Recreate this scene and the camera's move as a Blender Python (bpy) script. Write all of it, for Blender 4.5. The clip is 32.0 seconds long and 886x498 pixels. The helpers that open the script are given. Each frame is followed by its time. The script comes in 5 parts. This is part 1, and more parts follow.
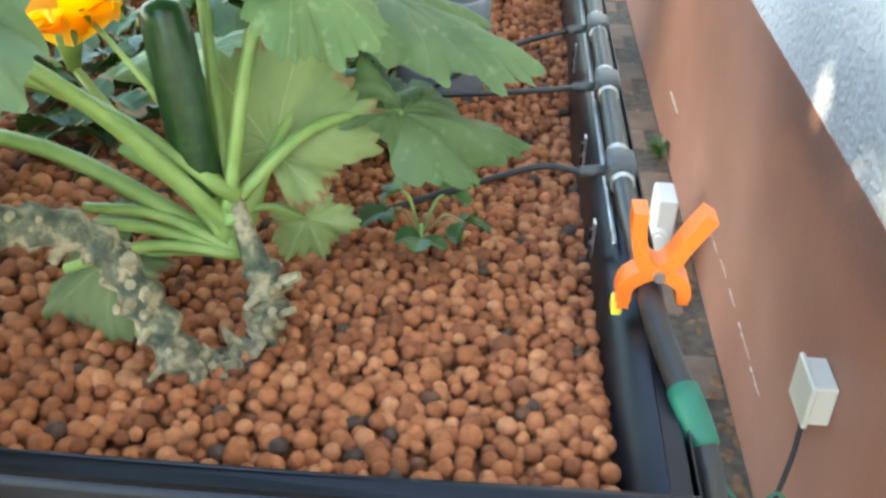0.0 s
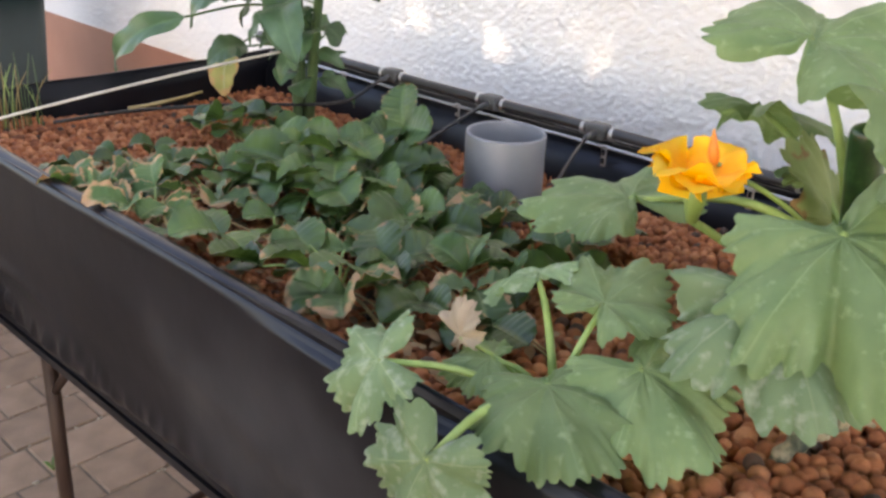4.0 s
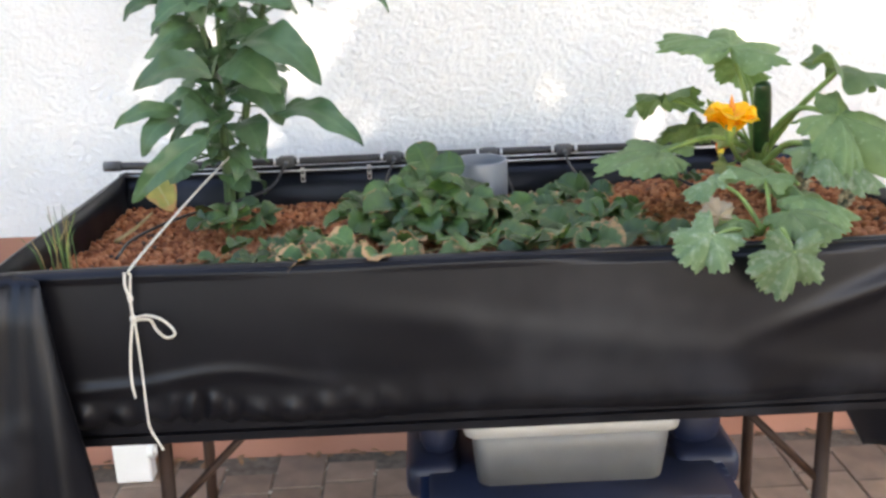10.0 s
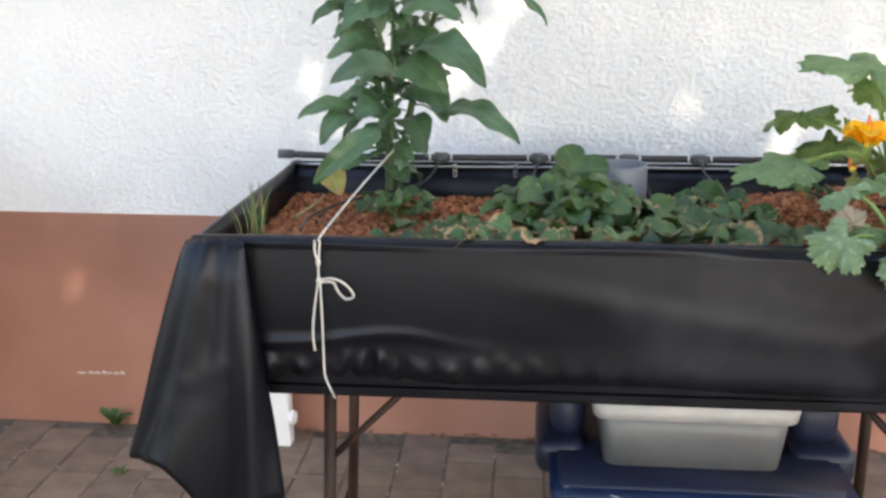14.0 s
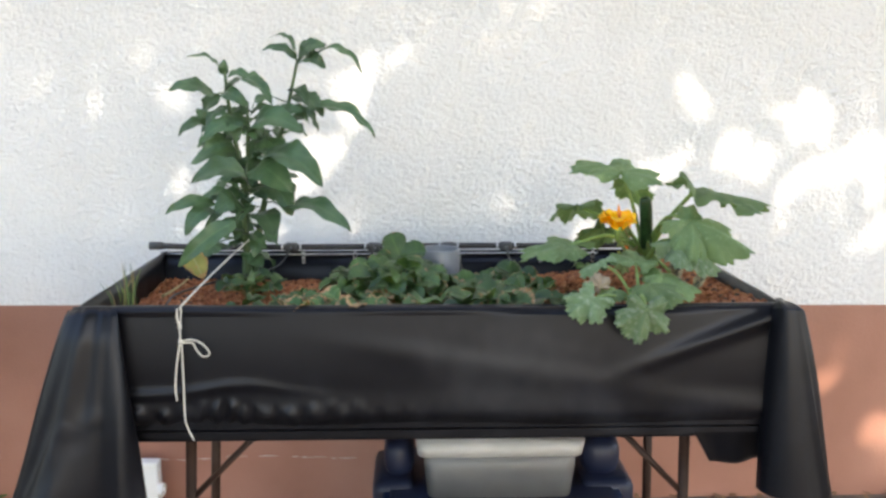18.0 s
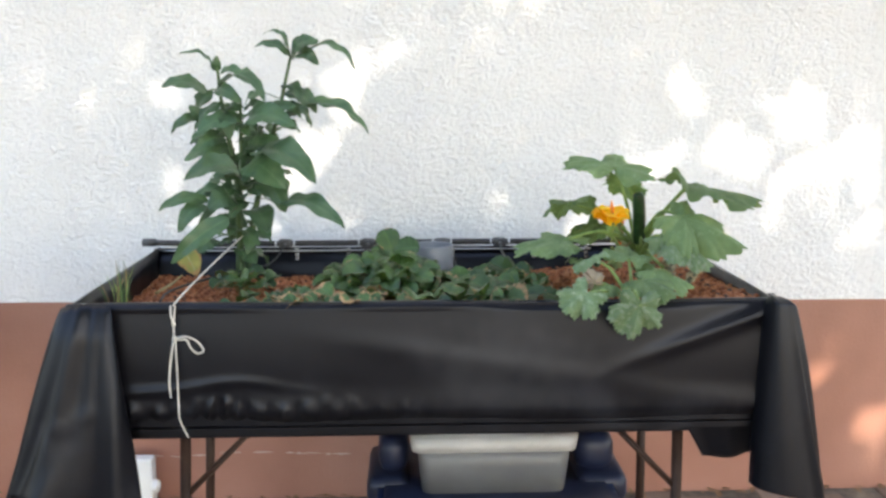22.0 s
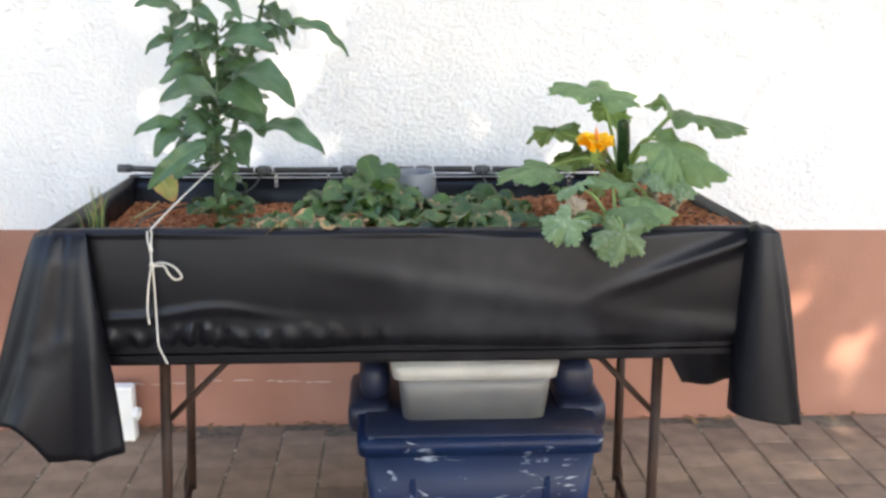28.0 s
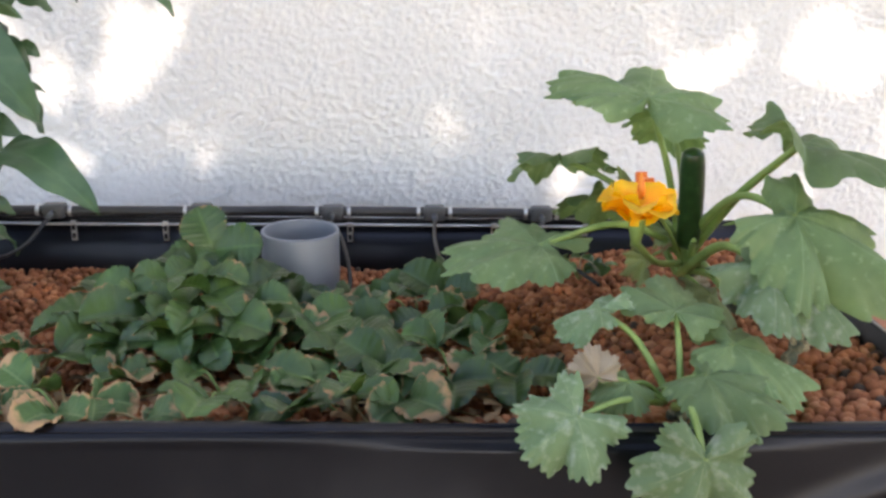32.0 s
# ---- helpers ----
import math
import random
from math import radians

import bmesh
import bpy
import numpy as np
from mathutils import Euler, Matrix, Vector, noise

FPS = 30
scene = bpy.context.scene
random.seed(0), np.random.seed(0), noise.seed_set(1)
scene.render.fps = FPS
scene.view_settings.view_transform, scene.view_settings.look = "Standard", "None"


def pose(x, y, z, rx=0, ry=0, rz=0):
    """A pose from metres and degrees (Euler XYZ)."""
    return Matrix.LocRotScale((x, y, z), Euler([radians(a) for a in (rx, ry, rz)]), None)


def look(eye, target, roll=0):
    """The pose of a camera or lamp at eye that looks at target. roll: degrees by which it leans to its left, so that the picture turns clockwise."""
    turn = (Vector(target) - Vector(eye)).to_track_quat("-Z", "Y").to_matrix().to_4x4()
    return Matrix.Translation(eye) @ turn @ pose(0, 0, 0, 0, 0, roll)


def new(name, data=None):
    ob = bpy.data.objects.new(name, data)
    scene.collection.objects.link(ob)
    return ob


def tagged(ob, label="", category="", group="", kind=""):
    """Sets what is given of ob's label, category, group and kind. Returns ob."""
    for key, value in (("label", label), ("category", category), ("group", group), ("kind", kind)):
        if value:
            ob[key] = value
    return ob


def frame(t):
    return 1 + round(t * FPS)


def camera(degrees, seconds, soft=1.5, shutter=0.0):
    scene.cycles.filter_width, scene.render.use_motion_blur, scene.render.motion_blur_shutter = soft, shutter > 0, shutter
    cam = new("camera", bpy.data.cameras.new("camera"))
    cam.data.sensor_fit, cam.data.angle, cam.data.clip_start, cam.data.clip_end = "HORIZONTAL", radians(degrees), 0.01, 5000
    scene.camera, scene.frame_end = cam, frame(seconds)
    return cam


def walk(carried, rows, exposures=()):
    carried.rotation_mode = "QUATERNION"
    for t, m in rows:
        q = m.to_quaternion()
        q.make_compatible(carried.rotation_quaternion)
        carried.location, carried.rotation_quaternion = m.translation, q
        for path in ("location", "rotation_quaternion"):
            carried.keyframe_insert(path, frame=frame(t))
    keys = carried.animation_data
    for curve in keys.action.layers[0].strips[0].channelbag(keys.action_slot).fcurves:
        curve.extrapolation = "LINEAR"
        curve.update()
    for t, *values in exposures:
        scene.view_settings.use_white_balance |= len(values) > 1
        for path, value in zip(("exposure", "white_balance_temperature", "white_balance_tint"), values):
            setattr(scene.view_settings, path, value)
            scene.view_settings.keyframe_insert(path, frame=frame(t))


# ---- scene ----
EXPOSURES = [(0.0, 2.86, 6900, 0), (1.0, 2.72, 7700, 4), (2.0, 2.32, 8100, 9), (3.0, 2.3, 8000, 20), (6.0, 2.37, 7700, 18), (9.0, 2.32, 7400, 14), (10.0, 2.27, 7300, 14), (11.0, 2.27, 7300, 15), (12.0, 2.12, 7300, 15), (13.0, 2.17, 7200, 14), (15.0, 2.04, 7200, 12), (18.0, 1.94, 7200, 11), (20.0, 2.12, 7200, 12), (22.0, 2.02, 7100, 11), (27.0, 1.97, 7100, 11), (28.0, 2.27, 7200, 13), (29.0, 2.12, 7200, 14), (30.0, 2.17, 7300, 14), (31.0, 2.10, 7350, 14), (32.0, 2.02, 7350, 17)]
cam = camera(51.1, 32.0, soft=2.8)
PATH = [
    (0, (2.235, 0.718, 1.597), (0.569, 0.604, 0.495), 1.4),
    (0.5, (2.496, 0.651, 1.616), (0.777, 0.514, 0.603), 0.9),
    (1, (2.683, 0.602, 1.652), (0.930, 0.408, 0.708), 0.2),
    (1.5, (2.696, 0.395, 1.625), (0.870, 0.309, 0.812), 3.4),
    (2, (2.585, 0.103, 1.603), (0.776, 0.363, 0.793), 5.1),
    (2.5, (2.347, -0.081, 1.613), (0.614, 0.501, 0.800), 1.6),
    (3, (2.200, -0.332, 1.608), (0.609, 0.629, 0.869), 0.9),
    (3.5, (2.046, -0.487, 1.617), (0.623, 0.703, 0.868), 1.8),
    (5.5, (1.569, -0.593, 1.588), (0.709, 0.993, 0.721), 2.4),
    (6, (1.527, -0.658, 1.616), (0.605, 0.931, 0.825), 0.0),
    (6.5, (1.389, -0.686, 1.652), (0.486, 0.883, 0.801), 1.5),
    (7, (1.130, -0.622, 1.678), (0.375, 1.021, 0.822), 0.7),
    (7.5, (0.933, -0.644, 1.673), (0.376, 1.089, 0.845), 1.6),
    (8, (0.803, -0.778, 1.636), (0.345, 1.017, 0.884), -0.2),
    (8.5, (0.775, -0.860, 1.654), (0.505, 0.986, 0.932), 1.9),
    (9, (0.829, -1.077, 1.631), (0.638, 0.804, 0.975), 1.8),
    (9.5, (0.882, -1.347, 1.640), (0.865, 0.546, 0.996), -0.0),
    (10, (0.816, -1.590, 1.651), (0.844, 0.318, 1.052), -2.3),
    (10.5, (0.764, -1.777, 1.654), (0.810, 0.111, 0.996), -1.7),
    (11, (0.831, -1.790, 1.658), (0.992, 0.082, 0.972), -0.2),
    (11.5, (0.843, -1.775, 1.642), (1.044, 0.100, 0.975), -1.4),
    (12, (0.847, -1.760, 1.651), (1.119, 0.123, 1.037), -0.3),
    (12.5, (0.796, -1.796, 1.647), (0.930, 0.125, 1.107), 0.1),
    (13, (0.752, -1.787, 1.671), (0.681, 0.127, 1.096), 1.1),
    (13.5, (0.744, -1.800, 1.670), (0.615, 0.120, 1.123), 0.2),
    (14, (0.713, -1.814, 1.653), (0.524, 0.096, 1.092), -0.5),
    (14.5, (0.680, -1.823, 1.664), (0.458, 0.094, 1.141), -0.6),
    (15, (0.700, -1.862, 1.697), (0.686, 0.100, 1.311), -0.3),
    (15.5, (0.787, -2.040, 1.697), (0.863, -0.078, 1.319), 0.2),
    (17.5, (0.871, -2.303, 1.681), (0.928, -0.333, 1.345), -0.0),
    (18, (0.872, -2.311, 1.677), (0.931, -0.339, 1.342), -0.0),
    (18.5, (0.877, -2.313, 1.674), (0.966, -0.343, 1.336), -0.2),
    (19, (0.874, -2.319, 1.667), (0.973, -0.351, 1.328), -0.1),
    (19.5, (0.865, -2.321, 1.667), (0.967, -0.362, 1.271), 0.1),
    (20, (0.854, -2.330, 1.669), (0.933, -0.374, 1.263), 0.3),
    (20.5, (0.866, -2.352, 1.677), (0.932, -0.387, 1.309), 0.1),
    (21, (0.876, -2.343, 1.678), (0.953, -0.378, 1.317), -0.2),
    (21.5, (0.877, -2.330, 1.682), (0.941, -0.363, 1.326), 0.0),
    (22, (0.873, -2.314, 1.680), (0.945, -0.345, 1.335), -0.1),
    (22.5, (0.877, -2.305, 1.684), (0.969, -0.336, 1.349), -0.1),
    (23, (0.878, -2.301, 1.684), (0.969, -0.329, 1.362), -0.2),
    (23.5, (0.879, -2.286, 1.688), (0.950, -0.314, 1.364), -0.2),
    (24, (0.872, -2.276, 1.687), (0.933, -0.303, 1.365), -0.1),
    (24.5, (0.874, -2.267, 1.689), (0.966, -0.297, 1.360), 0.2),
    (26.5, (0.876, -2.248, 1.691), (0.989, -0.281, 1.349), -0.1),
    (27, (0.873, -2.252, 1.691), (0.986, -0.287, 1.336), -0.0),
    (27.5, (0.863, -2.257, 1.680), (0.961, -0.312, 1.226), 0.3),
    (28, (0.869, -2.286, 1.657), (0.983, -0.350, 1.171), 0.4),
    (28.5, (0.875, -2.304, 1.649), (0.935, -0.377, 1.118), 0.6),
    (29, (0.871, -2.273, 1.670), (0.933, -0.340, 1.160), 0.9),
    (29.5, (0.859, -2.104, 1.657), (0.992, -0.190, 1.092), 0.4),
    (30, (0.809, -1.810, 1.653), (1.030, 0.113, 1.148), 0.6),
    (30.5, (1.029, -1.604, 1.638), (1.246, 0.311, 1.102), -0.7),
    (31, (1.144, -1.372, 1.653), (1.149, 0.539, 1.065), 1.6),
    (31.5, (1.136, -1.139, 1.639), (1.060, 0.762, 1.023), 1.3),
    (32, (1.135, -0.922, 1.648), (1.208, 0.983, 1.030), 1.0),
]
walk(cam, [(t, look(eye, target, roll)) for t, eye, target, roll in PATH], EXPOSURES)

# ---- light: open shade under trees, a low warm sun from the garden side ----
SUN_EL, SUN_AZ = 38.0, 24.0      # degrees up; degrees from -y towards +x
sun_from = Vector((math.sin(radians(SUN_AZ)) * math.cos(radians(SUN_EL)),
                   -math.cos(radians(SUN_AZ)) * math.cos(radians(SUN_EL)), math.sin(radians(SUN_EL))))
world = bpy.data.worlds.new("world")
scene.world = world
world.use_nodes = True
wn = world.node_tree.nodes
sky = wn.new("ShaderNodeTexSky")
sky.sky_type, sky.sun_disc = "NISHITA", False
sky.sun_elevation, sky.sun_rotation = radians(SUN_EL), radians(180.0 - SUN_AZ)
world.node_tree.links.new(sky.outputs[0], wn["Background"].inputs[0])
wn["Background"].inputs[1].default_value = 0.15
sun = new("sun", bpy.data.lights.new("sun", "SUN"))
sun.data.energy, sun.data.angle, sun.data.color = 2.1, radians(0.53), (1.0, 0.93, 0.82)
sun.matrix_world = look(sun_from * 20, (0, 0, 0))


# ---- materials ----
def material(name, colours, scale=20.0, rough=0.7, bump=0.2, metal=0.0, detail=6.0, spec=0.5, fine=None, random_hue=0.0):
    """A mottled surface: colours is a list of (position, rgb); bump at two scales."""
    m = bpy.data.materials.new(name)
    m.use_nodes = True
    nt = m.node_tree
    b = nt.nodes["Principled BSDF"]
    tc = nt.nodes.new("ShaderNodeTexCoord")
    n1 = nt.nodes.new("ShaderNodeTexNoise")
    n1.inputs["Scale"].default_value, n1.inputs["Detail"].default_value = scale, detail
    ramp = nt.nodes.new("ShaderNodeValToRGB")
    while len(ramp.color_ramp.elements) < len(colours):
        ramp.color_ramp.elements.new(0.5)
    for e, (p, c) in zip(ramp.color_ramp.elements, colours):
        e.position, e.color = p, (*c, 1)
    nt.links.new(tc.outputs["Object"], n1.inputs["Vector"])
    nt.links.new(n1.outputs["Fac"], ramp.inputs["Fac"])
    out = ramp.outputs["Color"]
    if random_hue:
        info = nt.nodes.new("ShaderNodeObjectInfo")
        hsv = nt.nodes.new("ShaderNodeHueSaturation")
        mr = nt.nodes.new("ShaderNodeMapRange")
        mr.inputs["To Min"].default_value, mr.inputs["To Max"].default_value = 1 - random_hue, 1 + random_hue
        nt.links.new(info.outputs["Random"], mr.inputs["Value"])
        nt.links.new(mr.outputs["Result"], hsv.inputs["Value"])
        nt.links.new(out, hsv.inputs["Color"])
        out = hsv.outputs["Color"]
    nt.links.new(out, b.inputs["Base Color"])
    n2 = nt.nodes.new("ShaderNodeTexNoise")
    n2.inputs["Scale"].default_value, n2.inputs["Detail"].default_value = fine or scale * 8, 4
    nt.links.new(tc.outputs["Object"], n2.inputs["Vector"])
    bp = nt.nodes.new("ShaderNodeBump")
    bp.inputs["Strength"].default_value, bp.inputs["Distance"].default_value = bump, 0.01
    nt.links.new(n2.outputs["Fac"], bp.inputs["Height"])
    nt.links.new(bp.outputs["Normal"], b.inputs["Normal"])
    b.inputs["Roughness"].default_value, b.inputs["Metallic"].default_value = rough, metal
    b.inputs["Specular IOR Level"].default_value = spec
    return m


STUCCO = material("white_rough_cast", [(0.3, (0.73, 0.73, 0.72)), (0.7, (0.79, 0.785, 0.775))], 3, 0.9, 0.35, fine=240)
PLINTH = material("brown_paint", [(0.25, (0.280, 0.124, 0.084)), (0.55, (0.365, 0.173, 0.122)), (0.8, (0.42, 0.222, 0.163))], 2.2, 0.46, 0.15, fine=90)
PAVER = material("concrete_paver", [(0.25, (0.158, 0.108, 0.073)), (0.75, (0.295, 0.205, 0.142))], 9, 0.9, 0.3, fine=160, random_hue=0.14)
JOINT = material("joint_sand", [(0.3, (0.09, 0.07, 0.05)), (0.7, (0.17, 0.14, 0.10))], 30, 0.95, 0.4)
LINER = material("black_liner", [(0.3, (0.0034, 0.0034, 0.0050)), (0.7, (0.0062, 0.0060, 0.0080))], 5, 0.36, 0.10, fine=14, spec=0.32)
LINER.node_tree.nodes["Principled BSDF"].inputs["Specular Tint"].default_value = (0.80, 0.86, 1.0, 1)


def sun_dapple(m, dapple_rgb, lo, hi, scale):
    """Paint dappled sun into a surface's colour as soft, broken pale patches."""
    nt = m.node_tree
    b = nt.nodes["Principled BSDF"]
    src = b.inputs["Base Color"].links[0].from_socket
    tc, n = nt.nodes.new("ShaderNodeTexCoord"), nt.nodes.new("ShaderNodeTexNoise")
    n.inputs["Scale"].default_value, n.inputs["Detail"].default_value = scale, 3
    mr, mx = nt.nodes.new("ShaderNodeMapRange"), nt.nodes.new("ShaderNodeMix")
    mr.interpolation_type = "SMOOTHSTEP"
    mr.inputs["From Min"].default_value, mr.inputs["From Max"].default_value = lo, hi
    mx.data_type = "RGBA"
    mx.inputs[7].default_value = (*dapple_rgb, 1)
    nt.links.new(tc.outputs["Object"], n.inputs["Vector"])
    nt.links.new(n.outputs["Fac"], mr.inputs["Value"])
    nt.links.new(mr.outputs["Result"], mx.inputs[0])
    nt.links.new(src, mx.inputs[6])
    nt.links.new(mx.outputs[2], b.inputs["Base Color"])
    return m


# paler patches in the liner's colour stand in for dappled sun
sun_dapple(LINER, (0.018, 0.019, 0.024), 0.52, 0.76, 4.2)


def dapple_spot(m, spot_rgb, at, reach, lo, hi, scale):
    """Paint a cloudy patch of light round one spot, in the surface's own coordinates."""
    nt = m.node_tree
    b = nt.nodes["Principled BSDF"]
    src = b.inputs["Base Color"].links[0].from_socket
    tc, mp, n = nt.nodes.new("ShaderNodeTexCoord"), nt.nodes.new("ShaderNodeMapping"), nt.nodes.new("ShaderNodeTexNoise")
    mp.vector_type = "TEXTURE"
    mp.inputs["Location"].default_value, mp.inputs["Scale"].default_value = at, reach
    g = nt.nodes.new("ShaderNodeTexGradient")
    g.gradient_type = "SPHERICAL"
    n.inputs["Scale"].default_value, n.inputs["Detail"].default_value = scale, 2
    mul, mr, mx = nt.nodes.new("ShaderNodeMath"), nt.nodes.new("ShaderNodeMapRange"), nt.nodes.new("ShaderNodeMix")
    mul.operation = "MULTIPLY"
    mr.interpolation_type = "SMOOTHSTEP"
    mr.inputs["From Min"].default_value, mr.inputs["From Max"].default_value = lo, hi
    mx.data_type = "RGBA"
    mx.inputs[7].default_value = (*spot_rgb, 1)
    nt.links.new(tc.outputs["Object"], mp.inputs["Vector"])
    nt.links.new(mp.outputs["Vector"], g.inputs["Vector"])
    nt.links.new(tc.outputs["Object"], n.inputs["Vector"])
    nt.links.new(g.outputs["Fac"], mul.inputs[0])
    nt.links.new(n.outputs["Fac"], mul.inputs[1])
    nt.links.new(mul.outputs[0], mr.inputs["Value"])
    nt.links.new(mr.outputs["Result"], mx.inputs[0])
    nt.links.new(src, mx.inputs[6])
    nt.links.new(mx.outputs[2], b.inputs["Base Color"])


# sunlit patch on the front skirt, put into the liner's colour
dapple_spot(LINER, (0.029, 0.029, 0.032), (1.12, -0.03, 0.98), (0.52, 0.30, 0.26), 0.14, 0.56, 7.5)
CLAY = material("clay", [(0.3, (0.20, 0.07, 0.030)), (0.7, (0.36, 0.145, 0.07))], 60, 0.95, 0.3)
STEEL = material("brown_steel", [(0.3, (0.030, 0.017, 0.013)), (0.7, (0.052, 0.030, 0.023))], 14, 0.5, 0.05, spec=0.2)
BLUE_DARK = material("dark_blue_plastic", [(0.3, (0.008, 0.012, 0.032)), (0.7, (0.014, 0.02, 0.05))], 6, 0.45, 0.05)
GREYPIPE = material("grey_pvc", [(0.3, (0.165, 0.18, 0.21)), (0.7, (0.215, 0.235, 0.265))], 8, 0.4, 0.03)


# ---- geometry helpers ----
def obj(name, bm, mat, parent=None, label="", smooth=False):
    me = bpy.data.meshes.new(name)
    bm.to_mesh(me)
    bm.free()
    if mat:
        me.materials.append(mat)
    if smooth:
        for p in me.polygons:
            p.use_smooth = True
    o = new(name, me)
    if parent:
        o.parent = parent
    if label:
        o["label"] = label
    return o


def thing(name, at, label, category, group=""):
    e = new(name)
    e.location = at
    e.empty_display_size = 0.05
    bpy.context.view_layer.update()
    return tagged(e, label, category, group)


def box(bm, lo, hi, bevel=0.0):
    vs = bmesh.ops.create_cube(bm, size=1.0)["verts"]
    lo, hi = Vector(lo), Vector(hi)
    for v in vs:
        v.co = Vector([(lo[i] + hi[i]) / 2 + v.co[i] * (hi[i] - lo[i]) for i in range(3)])
    if bevel:
        es = list({e for v in vs for e in v.link_edges})
        bmesh.ops.bevel(bm, geom=es, offset=bevel, segments=2, affect="EDGES", profile=0.5)
    return bm


def cbox(lo, hi, bevel=0.0):
    return box(bmesh.new(), lo, hi, bevel)


def tube(pts, r, n=8, bm=None, cap=True):
    """A round tube along points; r is one radius or one a point."""
    bm = bm or bmesh.new()
    pts = [Vector(p) for p in pts]
    rs = r if isinstance(r, (list, tuple)) else [r] * len(pts)
    up = Vector((0, 0, 1)) if abs((pts[-1] - pts[0]).normalized().z) < 0.9 else Vector((1, 0, 0))
    rings = []
    for i, p in enumerate(pts):
        d = (pts[min(i + 1, len(pts) - 1)] - pts[max(i - 1, 0)]).normalized()
        a = d.cross(up)
        if a.length < 1e-4:
            a = d.orthogonal()
        a.normalize()
        b = d.cross(a).normalized()
        up = -b if i and (-b).dot(up) > 0 else (b if b.dot(up) > 0 else -b)
        b2 = a.cross(d)
        rings.append([bm.verts.new(p + rs[i] * (math.cos(2 * math.pi * k / n) * a + math.sin(2 * math.pi * k / n) * b2)) for k in range(n)])
    for q, w in zip(rings, rings[1:]):
        for k in range(n):
            bm.faces.new((q[k], q[(k + 1) % n], w[(k + 1) % n], w[k]))
    if cap:
        bm.faces.new(rings[0][::-1])
        bm.faces.new(rings[-1])
    bmesh.ops.recalc_face_normals(bm, faces=bm.faces)
    return bm


def spline(pts, n=8):
    """Points of a smooth curve through pts."""
    pts = [Vector(p) for p in pts]
    ext = [2 * pts[0] - pts[1], *pts, 2 * pts[-1] - pts[-2]]
    out = []
    for i in range(1, len(ext) - 2):
        a, b, c, d = ext[i - 1:i + 3]
        for k in range(n):
            t = k / n
            out.append(0.5 * (2 * b + (c - a) * t + (2 * a - 5 * b + 4 * c - d) * t * t + (3 * b - a - 3 * c + d) * t ** 3))
    return out + [pts[-1]]


def sheet(fn, nu, nv, thick=0.0, bm=None):
    """A sheet fn(u, v) with u, v in 0..1, given thickness on its back."""
    bm = bm or bmesh.new()
    g = [[bm.verts.new(fn(i / nu, j / nv)) for j in range(nv + 1)] for i in range(nu + 1)]
    fs = [bm.faces.new((g[i][j], g[i + 1][j], g[i + 1][j + 1], g[i][j + 1])) for i in range(nu) for j in range(nv)]
    if thick:
        bmesh.ops.recalc_face_normals(bm, faces=fs)
        bmesh.ops.solidify(bm, geom=fs, thickness=thick)
    return bm


